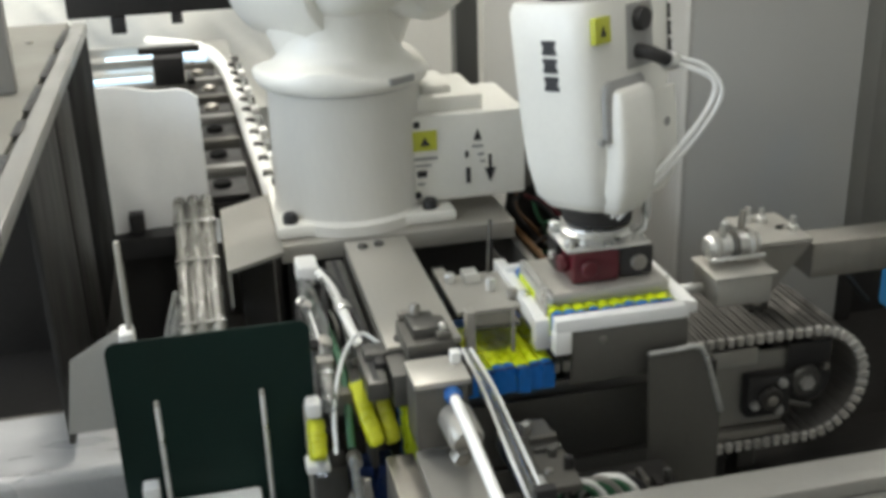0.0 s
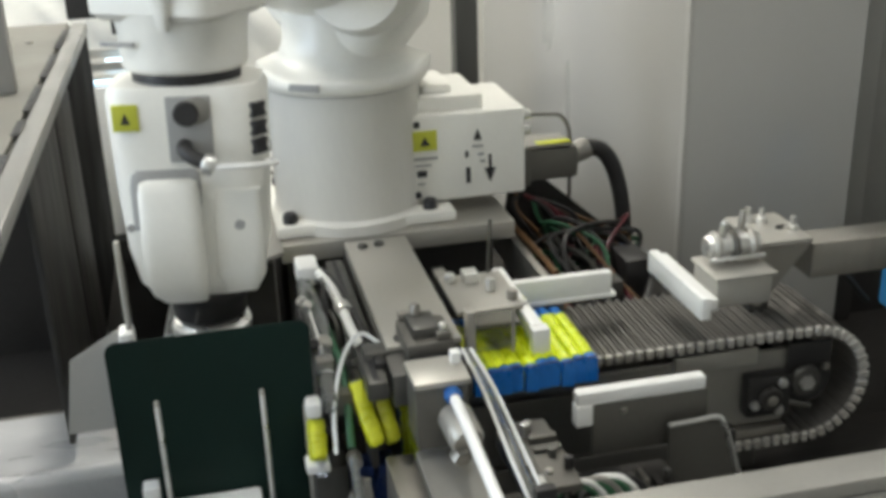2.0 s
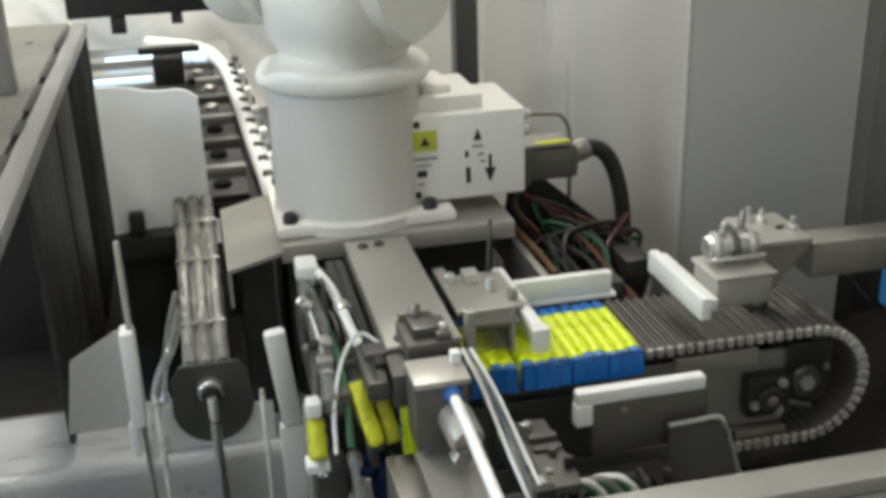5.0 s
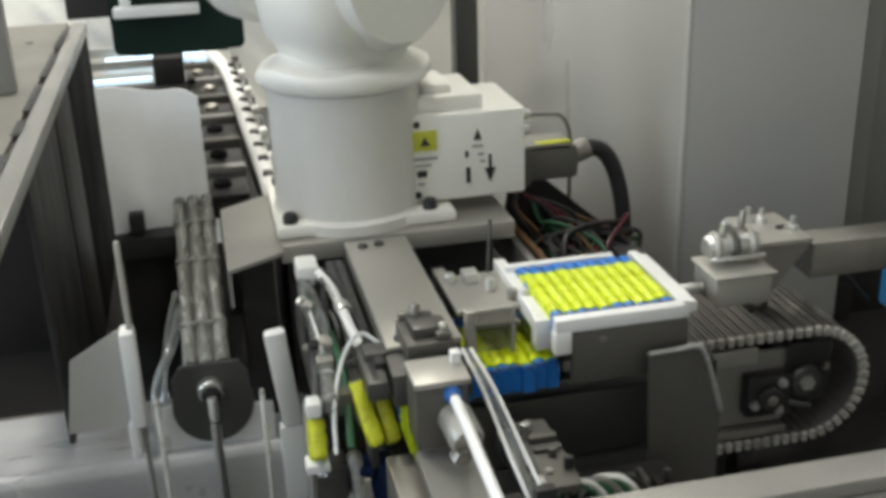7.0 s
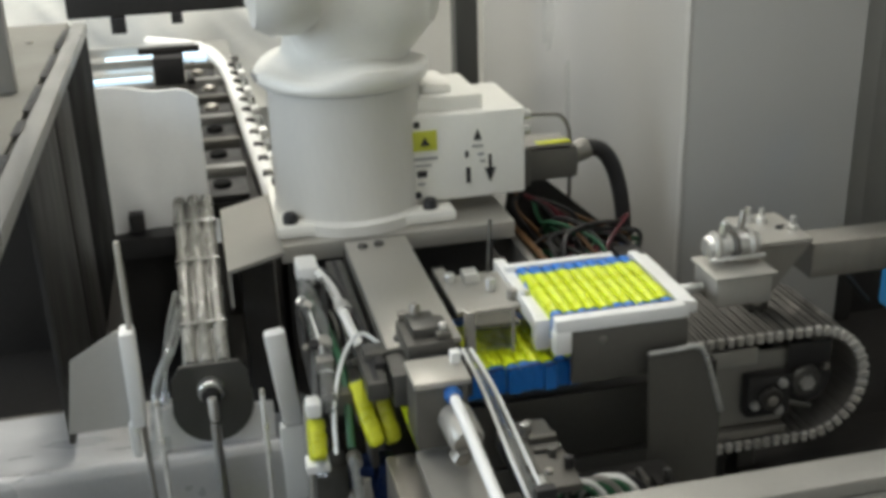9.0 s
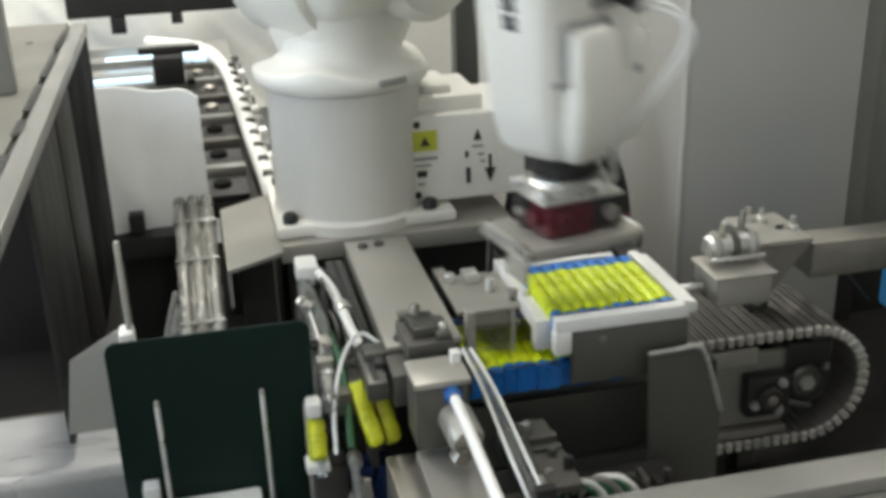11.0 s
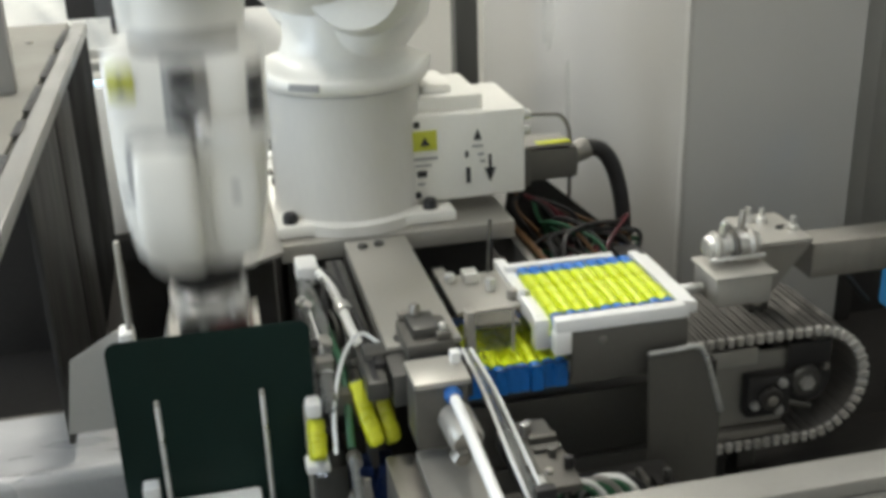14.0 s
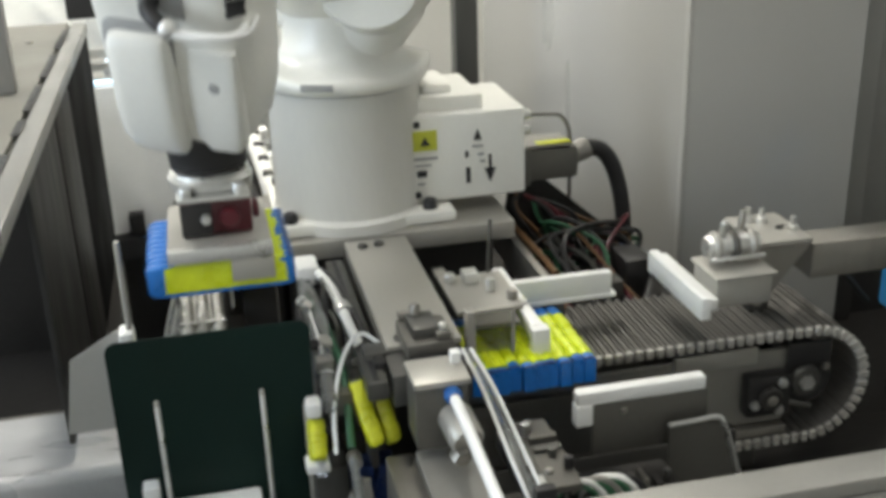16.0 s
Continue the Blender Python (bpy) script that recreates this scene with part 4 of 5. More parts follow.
    for k in range(9):
        x0, y0 = rnd.uniform(-0.045, 0.055), rnd.uniform(-0.26, 0.06)
        part("small_fitting", rod((x0, y0, 0.385), (x0 + rnd.uniform(-0.008, 0.008), y0 - 0.02, 0.395 + rnd.uniform(0, 0.012)), rnd.uniform(0.005, 0.010), 10), (BLACK, STEEL_D, BRIGHT, DARK, PLATE, BLACK, ALU, FRAME, BLACK)[k], s)
    part("tangle_clamp", B(0.028, 0.070, -0.245, -0.205, 0.385, 0.415, 0.006), FRAME, s)
    part("tangle_clamp", B(0.040, 0.056, -0.270, -0.240, 0.395, 0.412, 0.004), BLACK, s)
    part("post", B(-0.02, 0.0, -0.1, -0.06, 0, 0.33, 0.003), DARK, s)
    part("side_bracket", B(0.012, 0.030, -0.25, -0.10, 0.30, 0.36, 0.003), FRAME, s)
    # small actuators below
    s = thing("gripper_station", pose(-0.1, -0.62, 0.53), "cluster of small actuators and brackets", "actuator")
    part("bracket", B(-0.065, 0.05, -0.20, -0.13, 0.0, 0.20, 0.003), FRAME, s)
    part("plate", B(-0.075, 0.0, -0.145, -0.125, 0.20, 0.245, 0.002), GREY, s)
    part("cylinder", rod((0.015, -0.13, 0.10), (0.015, -0.13, 0.235), 0.016, 16), STEEL_D, s)
    part("cylinder", rod((-0.03, -0.12, 0.12), (-0.03, -0.12, 0.27), 0.008, 12), BRIGHT, s)
    part("tube", rod((-0.005, -0.13, 0.23), (-0.012, -0.10, 0.33), 0.006, 10), CLEAR, s)
    part("motor", B(0.0, 0.065, -0.24, -0.15, 0.08, 0.16, 0.006), BLACK, s)
    part("clip", B(-0.062, -0.03, -0.14, -0.10, 0.247, 0.256, 0.002), BRIGHT, s)
    part("knob", rod((0.03, -0.15, 0.19), (0.03, -0.175, 0.19), 0.018, 16), STEEL_D, s)
    part("small_cylinder", rod((-0.048, -0.15, 0.05), (-0.048, -0.15, 0.19), 0.012, 14), STEEL_D, s)
    part("bright_nut", rod((-0.012, -0.165, 0.215), (-0.012, -0.165, 0.228), 0.011, 6), BRIGHT, s)
    part("bright_nut", rod((0.045, -0.16, 0.222), (0.045, -0.16, 0.232), 0.009, 6), ALU, s)
    part("stem", rod((0.045, -0.16, 0.12), (0.045, -0.16, 0.222), 0.005, 10), BRIGHT, s)
    part("rocker", B(0.02, 0.062, -0.155, -0.14, 0.235, 0.250, 0.003), PLATE, s)
    part("guide_fork", prism([(-0.01, 0.18), (0.0, 0.30), (0.008, 0.30), (0.012, 0.18)], 0.006, pose(0.0, -0.115, 0)), GREY, s)
    part("guide_fork", prism([(0.055, 0.10), (0.075, 0.25), (0.082, 0.25), (0.08, 0.10)], 0.006, pose(0.0, -0.12, 0)), PLATE, s)
    part("cross_bar", B(-0.07, 0.07, -0.12, -0.10, 0.16, 0.18, 0.002), STEEL_D, s)


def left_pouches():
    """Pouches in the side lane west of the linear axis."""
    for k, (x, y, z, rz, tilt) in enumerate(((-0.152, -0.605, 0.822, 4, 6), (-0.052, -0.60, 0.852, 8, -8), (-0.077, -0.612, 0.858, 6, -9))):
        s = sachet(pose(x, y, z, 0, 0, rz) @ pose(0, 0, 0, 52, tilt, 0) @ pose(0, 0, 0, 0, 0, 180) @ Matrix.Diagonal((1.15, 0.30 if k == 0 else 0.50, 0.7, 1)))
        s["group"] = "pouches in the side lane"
        # lane copies take the darker yellow, shade put into the film colour
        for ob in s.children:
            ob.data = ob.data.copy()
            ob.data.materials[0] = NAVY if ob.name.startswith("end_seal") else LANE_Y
    t = thing("lane_gate", pose(-0.11, -0.60, 0.53), "dark lane gate with pale caps and knobs", "gate")
    part("block", B(-0.048, 0.0, -0.03, 0.02, 0.0, 0.258, 0.004), FRAME, t, "brown-grey gate block")
    part("block", B(0.004, 0.072, -0.02, 0.02, 0.0, 0.245, 0.004), NAVY, t, "navy film guard")
    part("ledge", B(-0.060, -0.026, -0.045, -0.012, 0.262, 0.276, 0.003), POM, t, "pale ledge")
    part("cap", B(-0.052, -0.030, -0.022, 0.008, 0.338, 0.362, 0.006), POM, t, "white cap")
    part("cap_rod", rod((-0.050, 0.012, 0.0), (-0.050, 0.012, 0.345), 0.004, 8), ALU, t)
    for x, z, r in ((0.010, 0.268, 0.011), (0.016, 0.222, 0.010), (0.026, 0.208, 0.008), (0.004, 0.205, 0.007)):
        part("knob", rod((x, -0.045, z), (x, -0.018, z), r, 14), GREY, t, "", None)
    part("guide_strip", B(0.036, 0.048, -0.02, 0.03, 0.22, 0.37, 0.003), STEEL_D, t)


# ---- outfeed conveyor ----
BELT_Y0, BELT_Y1, BELT_Z, BELT_R, BELT_XR, BELT_XL = -0.525, -0.33, 0.848, 0.108, 0.691, 0.135


def conveyor():
    cz = BELT_Z - BELT_R
    t = thing("chain_conveyor", pose(0, 0, cz), "steel slat-chain conveyor with open side frame", "conveyor")
    part("side_frame", B(0.05, 0.66, -0.500, -0.490, -0.075, 0.062, 0.003), GREY, t)
    part("side_frame", B(0.05, 0.66, -0.36, -0.35, -0.075, 0.062, 0.003), GREY, t)
    part("wear_strip", B(0.45, 0.60, -0.508, -0.500, 0.045, 0.075, 0.002), ALU, t)
    part("return_rail", B(0.10, 0.66, -0.515, -0.495, -0.098, -0.078, 0.002), STEEL_D, t)
    spr = part("sprocket", rod((BELT_XR + 0.005, -0.50, 0), (BELT_XR + 0.005, -0.36, 0), 0.058, 28), BLACK, t, "dark drive sprocket")
    part("hub", rod((BELT_XR, -0.515, 0), (BELT_XR, -0.36, 0), 0.030, 20), FRAME, spr)
    part("hub_nut", rod((BELT_XR, -0.524, 0), (BELT_XR, -0.512, 0), 0.014, 6), BRIGHT, spr)
    for k in range(2):
        a = radians(150 * k + 25)
        part("spoke_bolt", rod((BELT_XR + 0.045 * math.cos(a), -0.508, 0.045 * math.sin(a)), (BELT_XR + 0.045 * math.cos(a), -0.498, 0.045 * math.sin(a)), 0.007, 10), STEEL_D, spr)
    mtr = part("tensioner", B(0.575, 0.655, -0.53, -0.502, -0.045, 0.03, 0.006), BLACK, t, "dark bearing block")
    for x, z in ((0.588, -0.02), (0.636, 0.016), (0.632, -0.034)):
        part("nut", rod((x, -0.538, z), (x, -0.528, z), 0.009, 6), BRIGHT, mtr)
    part("bearing_cap", rod((0.612, -0.531, -0.008), (0.612, -0.545, -0.008), 0.022, 18), DARK, mtr)
    part("bearing_bore", rod((0.612, -0.546, -0.008), (0.612, -0.549, -0.008), 0.010, 12), STEEL_D, mtr)
    part("tension_screw", rod((0.655, -0.518, -0.03), (0.70, -0.518, -0.045), 0.005, 8), FRAME, mtr)
    # added black plate imitates the dark opening in the side frame
    part("chain_guard", B(0.655, 0.735, -0.512, -0.504, 0.030, 0.074, 0.004), BLACK, t, "black plate standing for the dark opening")
    part("leg", B(0.20, 0.25, -0.48, -0.37, 0.53 - cz, -0.07, 0.003), DARK, t)
    part("leg", B(0.52, 0.57, -0.48, -0.37, 0.53 - cz, -0.07, 0.003), DARK, t)
    part("front_cover", B(0.03, 0.40, -0.535, -0.528, -0.06, 0.055, 0.003), PLATE, t)
    part("lower_cover", B(0.03, 0.43, -0.545, -0.536, -0.16, -0.062, 0.003), PLATE, t)
    # slats on the closed loop
    slat = finish(box(box(bmesh.new(), -0.0078, 0.0078, BELT_Y0 + 0.006, BELT_Y1, -0.008, -0.003, 0.0012, None, 1), -0.0035, 0.0035, BELT_Y0, BELT_Y1, -0.003, 0.002, 0.001, None, 1), "slat", SLAT)
    lug = finish(B(-0.006, 0.006, BELT_Y0 - 0.004, BELT_Y0 + 0.006, -0.016, 0.002, 0.002, seg=1), "lug", LUG)
    straight = BELT_XR - BELT_XL
    pitch, total = 0.0175, 2 * straight + 2 * math.pi * BELT_R
    n = int(total / pitch)
    for k in range(n):
        d = k * total / n
        if d < straight:
            m = pose(BELT_XL + d, 0, BELT_R)
        elif d < straight + math.pi * BELT_R:
            a = (d - straight) / BELT_R
            m = pose(BELT_XR + BELT_R * math.sin(a), 0, BELT_R * math.cos(a), 0, math.degrees(a))
        elif d < 2 * straight + math.pi * BELT_R:
            m = pose(BELT_XR - (d - straight - math.pi * BELT_R), 0, -BELT_R, 0, 180)
        else:
            a = math.pi + (d - 2 * straight - math.pi * BELT_R) / BELT_R
            m = pose(BELT_XL + BELT_R * math.sin(a), 0, BELT_R * math.cos(a), 0, math.degrees(a))
        s = part("slat", slat, SLAT, t, "", m)
        if not straight + math.pi * BELT_R + 0.2 < d:
            part("lug", lug, LUG, s)
    # fixed stop window at the row's entry
    s = thing("entry_gate", pose(0.13, -0.40, BELT_Z), "clear plastic entry gate in a pale frame", "gate")
    part("frame_post", B(-0.044, -0.030, -0.17, -0.15, 0.006, 0.13, 0.002), ALU, s)
    part("pane", B(-0.030, 0.026, -0.1645, -0.1625, 0.060, 0.125, 0.0005), PANE, s)
    part("bridge", B(-0.040, 0.066, -0.095, 0.045, 0.088, 0.097, 0.003), ALU, s)
    part("bridge_step", B(-0.020, 0.050, -0.135, -0.094, 0.080, 0.088, 0.002), PLATE, s)
    part("top_bar", B(-0.030, 0.030, -0.168, -0.158, 0.125, 0.131, 0.002), ALU, s)
    part("side_bar", B(0.026, 0.031, -0.168, -0.160, 0.055, 0.125, 0.001), ALU, s)
    part("sensor", B(-0.005, 0.020, 0.0, 0.03, 0.097, 0.115, 0.003), BRIGHT, s)
    part("sensor_head", rod((0.03, -0.03, 0.095), (0.03, -0.03, 0.118), 0.008), BRIGHT, s)
    part("sensor_head", rod((0.055, -0.07, 0.095), (0.055, -0.07, 0.112), 0.009), STEEL_D, s)
    part("stud", rod((0.045, 0.04, 0.097), (0.05, 0.04, 0.19), 0.003), FRAME, s)
    part("knob", rod((-0.025, 0.02, 0.097), (-0.025, 0.02, 0.112), 0.009, 14), BRIGHT, s)
    part("leg", B(-0.04, -0.02, 0.075, 0.09, 0.53 - BELT_Z, 0.097, 0.002), FRAME, s)
    part("link", B(-0.04, -0.02, 0.044, 0.09, 0.088, 0.097, 0.002), ALU, s)


def side_pusher():
    """Right-hand cylinder on its post, and the fixed frame bar behind."""
    t = thing("cylinder_mount", pose(0.62, -0.43, 0.53), "aluminium bracket carrying a small air cylinder", "bracket")
    part("top_plate", B(-0.03, 0.065, -0.07, 0.055, 0.461, 0.470, 0.002), ALU, t)
    part("post", B(-0.005, 0.03, -0.01, 0.03, 0.0, 0.460, 0.003), FRAME, t)
    part("side_gusset", prism([(-0.03, 0.46), (0.06, 0.46), (-0.02, 0.36), (-0.03, 0.36)], 0.006, pose(0, -0.072, 0)), STEEL_D, t)
    for x, y in ((0.0, 0.03), (0.05, -0.03), (0.02, 0.02)):
        part("bolt", lathe([(0.010, 0), (0.010, 0.008), (0.005, 0.010), (0.005, 0.024)], 10), BRIGHT, t, "", pose(x, y, 0.470))
    part("cylinder_body", B(-0.13, -0.036, -0.13, -0.045, 0.395, 0.442, 0.004), ALU, t)
    part("foot_plate", B(-0.135, -0.03, -0.135, -0.04, 0.442, 0.448, 0.002), ALU, t)
    cl = part("cylinder", rod((-0.125, -0.07, 0.475), (-0.035, -0.07, 0.475), 0.019, 20), BRIGHT, t)
    for x in (-0.115, -0.085, -0.055):
        part("cylinder_ring", rod((x, -0.07, 0.475), (x + 0.012, -0.07, 0.475), 0.0245, 16), ALU if x != -0.085 else PLATE, cl)
    part("speed_valve", rod((-0.10, -0.075, 0.495), (-0.10, -0.085, 0.520), 0.007, 10), BRIGHT, cl)
    part("speed_valve", rod((-0.06, -0.060, 0.495), (-0.055, -0.055, 0.525), 0.006, 10), STEEL_D, cl)
    part("tie_rod", rod((-0.128, -0.096, 0.462), (-0.034, -0.096, 0.462), 0.004, 8), BRIGHT, cl)
    part("air_line", hose([(0.03, -0.02, 0.47), (0.06, 0.01, 0.455), (0.075, 0.05, 0.40), (0.13, 0.07, 0.36), (0.22, 0.09, 0.33), (0.30, 0.10, 0.25)], 0.006, 8), BLACK, t, "black air line")
    t = thing("frame_bar", pose(0.70, -0.45, 0.53), "grey square steel frame bar", "frame bar")
    part("bar", B(0.0, 0.6, -0.03, 0.03, 0.385, 0.448, 0.004), STEEL_D, t)
    part("post", B(0.5, 0.56, -0.03, 0.03, 0.0, 0.384, 0.003), DARK, t)
    t = thing("blue_container", pose(0.998, -0.35, 0.53), "bright blue plastic container by the frame bar", "container")
    part("body", B(0.0, 0.12, 0, 0.1, 0.20, 0.345, 0.01), SCREEN_B, t)
    part("lid", B(-0.004, 0.124, -0.004, 0.104, 0.346, 0.36, 0.004), SCREEN_B, t)
    part("stand", B(0.03, 0.09, 0.02, 0.08, 0.0, 0.20, 0.004), DARK, t)
    t = thing("front_rail", pose(0.3, -0.975, 0.53), "aluminium profile rail at the machine's front", "rail")
    part("rail", B(-0.45, 1.0, -0.025, 0.03, 0.32, 0.37, 0.004), RAILM, t)
    part("rail_lip", B(-0.45, 1.0, -0.055, -0.026, 0.32, 0.350, 0.003), RAILM, t)
    part("post", B(0.85, 0.9, -0.02, 0.02, 0.0, 0.319, 0.003), FRAME, t)
    part("post", B(-0.4, -0.35, -0.02, 0.02, 0.0, 0.319, 0.003), FRAME, t)


def wiring():
    """Open cable tray behind the conveyor."""
    t = thing("cable_tray", pose(0.38, -0.12, 0.53), "open dark cable tray with coloured wires", "cable tray")
    part("edge", B(-0.095, -0.08, -0.20, 0.14, 0.30, 0.372, 0.003), STEEL_D, t)
    part("back", prism([(-0.075, 0.26), (0.178, 0.26), (0.178, 0.295), (0.013, 0.440), (-0.064, 0.448), (-0.075, 0.36)], 0.012, pose(0, 0.112, 0), 0.002), DARK, t, "dark slanted back sheet")
    rnd = random.Random(3)
    for k in range(11):
        x = -0.058 + 0.0075 * k
        d = [rnd.uniform(-0.045, 0.045) for _ in range(6)]
        part("wire", hose([(x, 0.085, 0.432 - 0.003 * k), (x + 0.02 + 0.006 * k + d[0], 0.072, 0.40 - 0.006 * k + 0.4 * d[1]), (x + 0.05 + 0.010 * k + d[2], 0.066, 0.345 - 0.004 * k + 0.6 * d[3]), (x + 0.06 + 0.009 * k + d[4], 0.05, 0.30 + 0.4 * d[5]), (x + 0.04 + 0.011 * k - d[2], 0.03, 0.262)], 0.004 + 0.0004 * (k % 4), 7), (COPPER, BLACK, RED, BLACK, GREENC, BLACK, FRAME, RED, COPPER, BLACK, GREENC)[k], t)
    part("bottom", B(-0.095, 0.20, -0.20, 0.115, 0.25, 0.259, 0.002), DARK, t)
    part("leg", B(0.0, 0.05, -0.05, 0.0, 0.0, 0.25, 0.003), DARK, t)
    rnd = random.Random(5)
    for k, m_ in enumerate((COPPER, GREENC, RED, BLACK, FRAME, FRAME, COPPER, BLACK, BLACK, RED, BLACK, BLACK)):
        x = -0.07 + 0.018 * k
        part("wire", hose([(x, 0.09, 0.27 + 0.02 * rnd.random()), (x + rnd.uniform(-.03, .05), 0.03, 0.28 + 0.06 * rnd.random()), (x + rnd.uniform(-.02, .05), -0.06, 0.265 + 0.06 * rnd.random()), (x + rnd.uniform(-.03, .03), -0.19, 0.275)], 0.0045 + 0.002 * rnd.random(), 7), m_, t)
    part("blue_cable", hose([(0.155, 0.07, 0.262), (0.148, 0.05, 0.305), (0.130, 0.02, 0.305), (0.12, -0.04, 0.265)], 0.008, 8), BLUEC, t, "blue cable")
    part("earth_strap", hose([(-0.082, 0.10, 0.385), (-0.076, 0.02, 0.378), (-0.070, -0.08, 0.376), (-0.068, -0.19, 0.374)], 0.006, 8), COPPER, t, "brown-orange earth strap")
    for k in range(8):
        a, b, c = (rnd.uniform(-0.07, 0.17) for _ in range(3))
        part("loose_wire", hose([(a, 0.09, 0.29), (b, 0.04, 0.34 + 0.05 * rnd.random()), (c, -0.04, 0.33 + 0.05 * rnd.random()), ((a + c) / 2, -0.15, 0.28)], 0.003 + 0.002 * rnd.random(), 7), (BLACK, FRAME, BLACK, GREENC, DARK, RED, BLACK, COPPER)[k], t)
    part("terminal", B(0.02, 0.08, -0.14, -0.08, 0.26, 0.32, 0.004), FRAME, t)
    part("terminal", B(0.10, 0.15, -0.10, -0.02, 0.26, 0.34, 0.004), BLACK, t)
    s = thing("terminal_strip", pose(0.27, -0.68, 0.53), "row of small brown and grey terminals", "terminals")
    part("base", B(-0.08, 0.10, -0.06, 0.03, 0.0, 0.20, 0.003), DARK, s)
    rnd = random.Random(9)
    for k in range(9):
        x = -0.075 + 0.019 * k
        part("terminal", B(x, x + 0.008 + 0.008 * rnd.random(), -0.05 + 0.02 * rnd.random(), -0.03 + 0.03 * rnd.random(), 0.201, 0.208 + 0.016 * rnd.random(), 0.002), (FRAME, PLATE, STEEL_D, DARK)[k % 4], s)
    part("clip_rail", B(-0.08, 0.12, -0.062, -0.05, 0.19, 0.21, 0.002), STEEL_D, s)
    s = thing("wire_nest", pose(0.19, -0.735, 0.53), "tangle of green and white wires behind the rail", "wires")
    for k in range(7):
        o = 0.012 * k
        part("wire", hose([(-0.045 + o, 0.03 - 0.004 * k, 0.14), (-0.030 + o, 0.02, 0.205 + 0.006 * (k % 3)), (0.0 + o, 0.0, 0.238 + 0.005 * (k % 2)), (0.035 + o, -0.01, 0.225), (0.062 + o, -0.015, 0.14)], 0.0055, 8), (GREENC, POM, GREENC, GREY, GREENC, POM, BLACK)[k], s)
    part("pale_clip", B(-0.062, -0.046, -0.02, 0.0, 0.15, 0.262, 0.004), POM, s, "pale plastic clip")
    part("pale_clip", B(-0.040, 0.015, 0.03, 0.05, 0.21, 0.262, 0.006), GREY, s)
    part("tray", B(-0.08, 0.2, -0.04, 0.055, 0.0, 0.15, 0.003), DARK, s)


# ---- pouches ----
PITCH_X, POUCH_L, POUCH_H = 0.0193, 0.196, 0.046


def pouch_meshes(seed):
    """Wrapper, yellow sleeve and end seal of one pouch, creased in its own way."""
    rnd = random.Random(seed)
    w, l, h = PITCH_X * 0.99 / 2, POUCH_L / 2, POUCH_H
    prof = [(-w * 0.9, 0.0), (w * 0.9, 0.0), (w, 0.004), (w, h - 0.006), (w * 0.75, h - 0.002), (0, h), (-w * 0.75, h - 0.002), (-w, h - 0.006), (-w, 0.004)]
    bm = bmesh.new()
    rings = []
    for y, sx, dz in ((-l, 0.94, 0.003), (-l + 0.006, 1.0, 0.001), (-l + 0.02, 1, 0), (-0.03, 1, 0), (0.03, 1, 0), (l - 0.03, 1, 0), (l - 0.018, 0.98, 0), (l - 0.007, 0.92, 0.002), (l, 0.60, 0.006)):
        k = rnd.uniform(-0.0009, 0.0009)
        rings.append([bm.verts.new((x * sx + k * z / h, y + rnd.uniform(-0.0015, 0.0015), max(dz, min(z, h - dz)))) for x, z in prof])
    for a, b in zip(rings, rings[1:]):
        for i in range(len(prof)):
            bm.faces.new((a[i], a[(i + 1) % len(prof)], b[(i + 1) % len(prof)], b[i]))
    bm.faces.new(rings[0]), bm.faces.new(rings[-1][::-1])
    wrap = finish(bm, "wrapper", BLUE, 50)
    # yellow sleeve round top and sides
    bm = bmesh.new()
    e = 0.0006
    top = [(-w - e, 0.006), (-w - e, h - 0.0045), (-w * 0.8, h - 0.001), (0, h + 0.0014), (w * 0.8, h - 0.001), (w + e, h - 0.0045), (w + e, 0.006)]
    rings = []
    y0 = -l + 0.013 + rnd.uniform(-0.003, 0.003)
    for j in range(10):
        ends = [y0 + ((l * 0.60 if 2 <= i <= 4 else l - 0.022) - y0) * j / 9 for i in range(len(top))]
        lift = rnd.uniform(0.0, 0.0022) if 0 < j < 9 else 0.0
        k = rnd.uniform(-0.0010, 0.0010)
        rings.append([bm.verts.new((x + k * z / h, y + rnd.uniform(-0.002, 0.002), z + (lift * (1.2 - abs(x) / w) if z > h - 0.003 else 0))) for (x, z), y in zip(top, ends)])
    for p, q in zip(rings, rings[1:]):
        for i in range(len(top) - 1):
            bm.faces.new((p[i], p[i + 1], q[i + 1], q[i]))
    r = bmesh.ops.extrude_face_region(bm, geom=bm.faces[:])
    inner = [v for v in r["geom"] if isinstance(v, bmesh.types.BMVert)]
    for v in inner:
        v.co.x *= 0.86
        v.co.z -= 0.003 if v.co.z > 0.01 else 0
    band = finish(bm, "yellow_band", YELLOW, 60)
    bm = B(-w * 0.9, w * 0.9, -l + 0.001, -l + 0.006, h - 0.006, h - 0.001, 0.001, seg=1)
    seal = finish(bm, "end_seal", NAVY)
    return wrap, band, seal


POUCH_SHAPES = [pouch_meshes(seed) for seed in range(5)]
POUCH_TURN = itertools.cycle((0, 3, 1, 4, 2, 1, 0, 2, 4, 3, 2))


def sachet(m):
    t = thing("pouch", m, "small yellow and blue film pouch standing on edge", "pouch", "pouches on the conveyor")
    wrap, band, seal = POUCH_SHAPES[next(POUCH_TURN)]
    part("wrapper", wrap, BLUE, t)
    part("yellow_band", band, YELLOW, t, "bright yellow top band")
    part("end_seal", seal, NAVY, t)
    return t


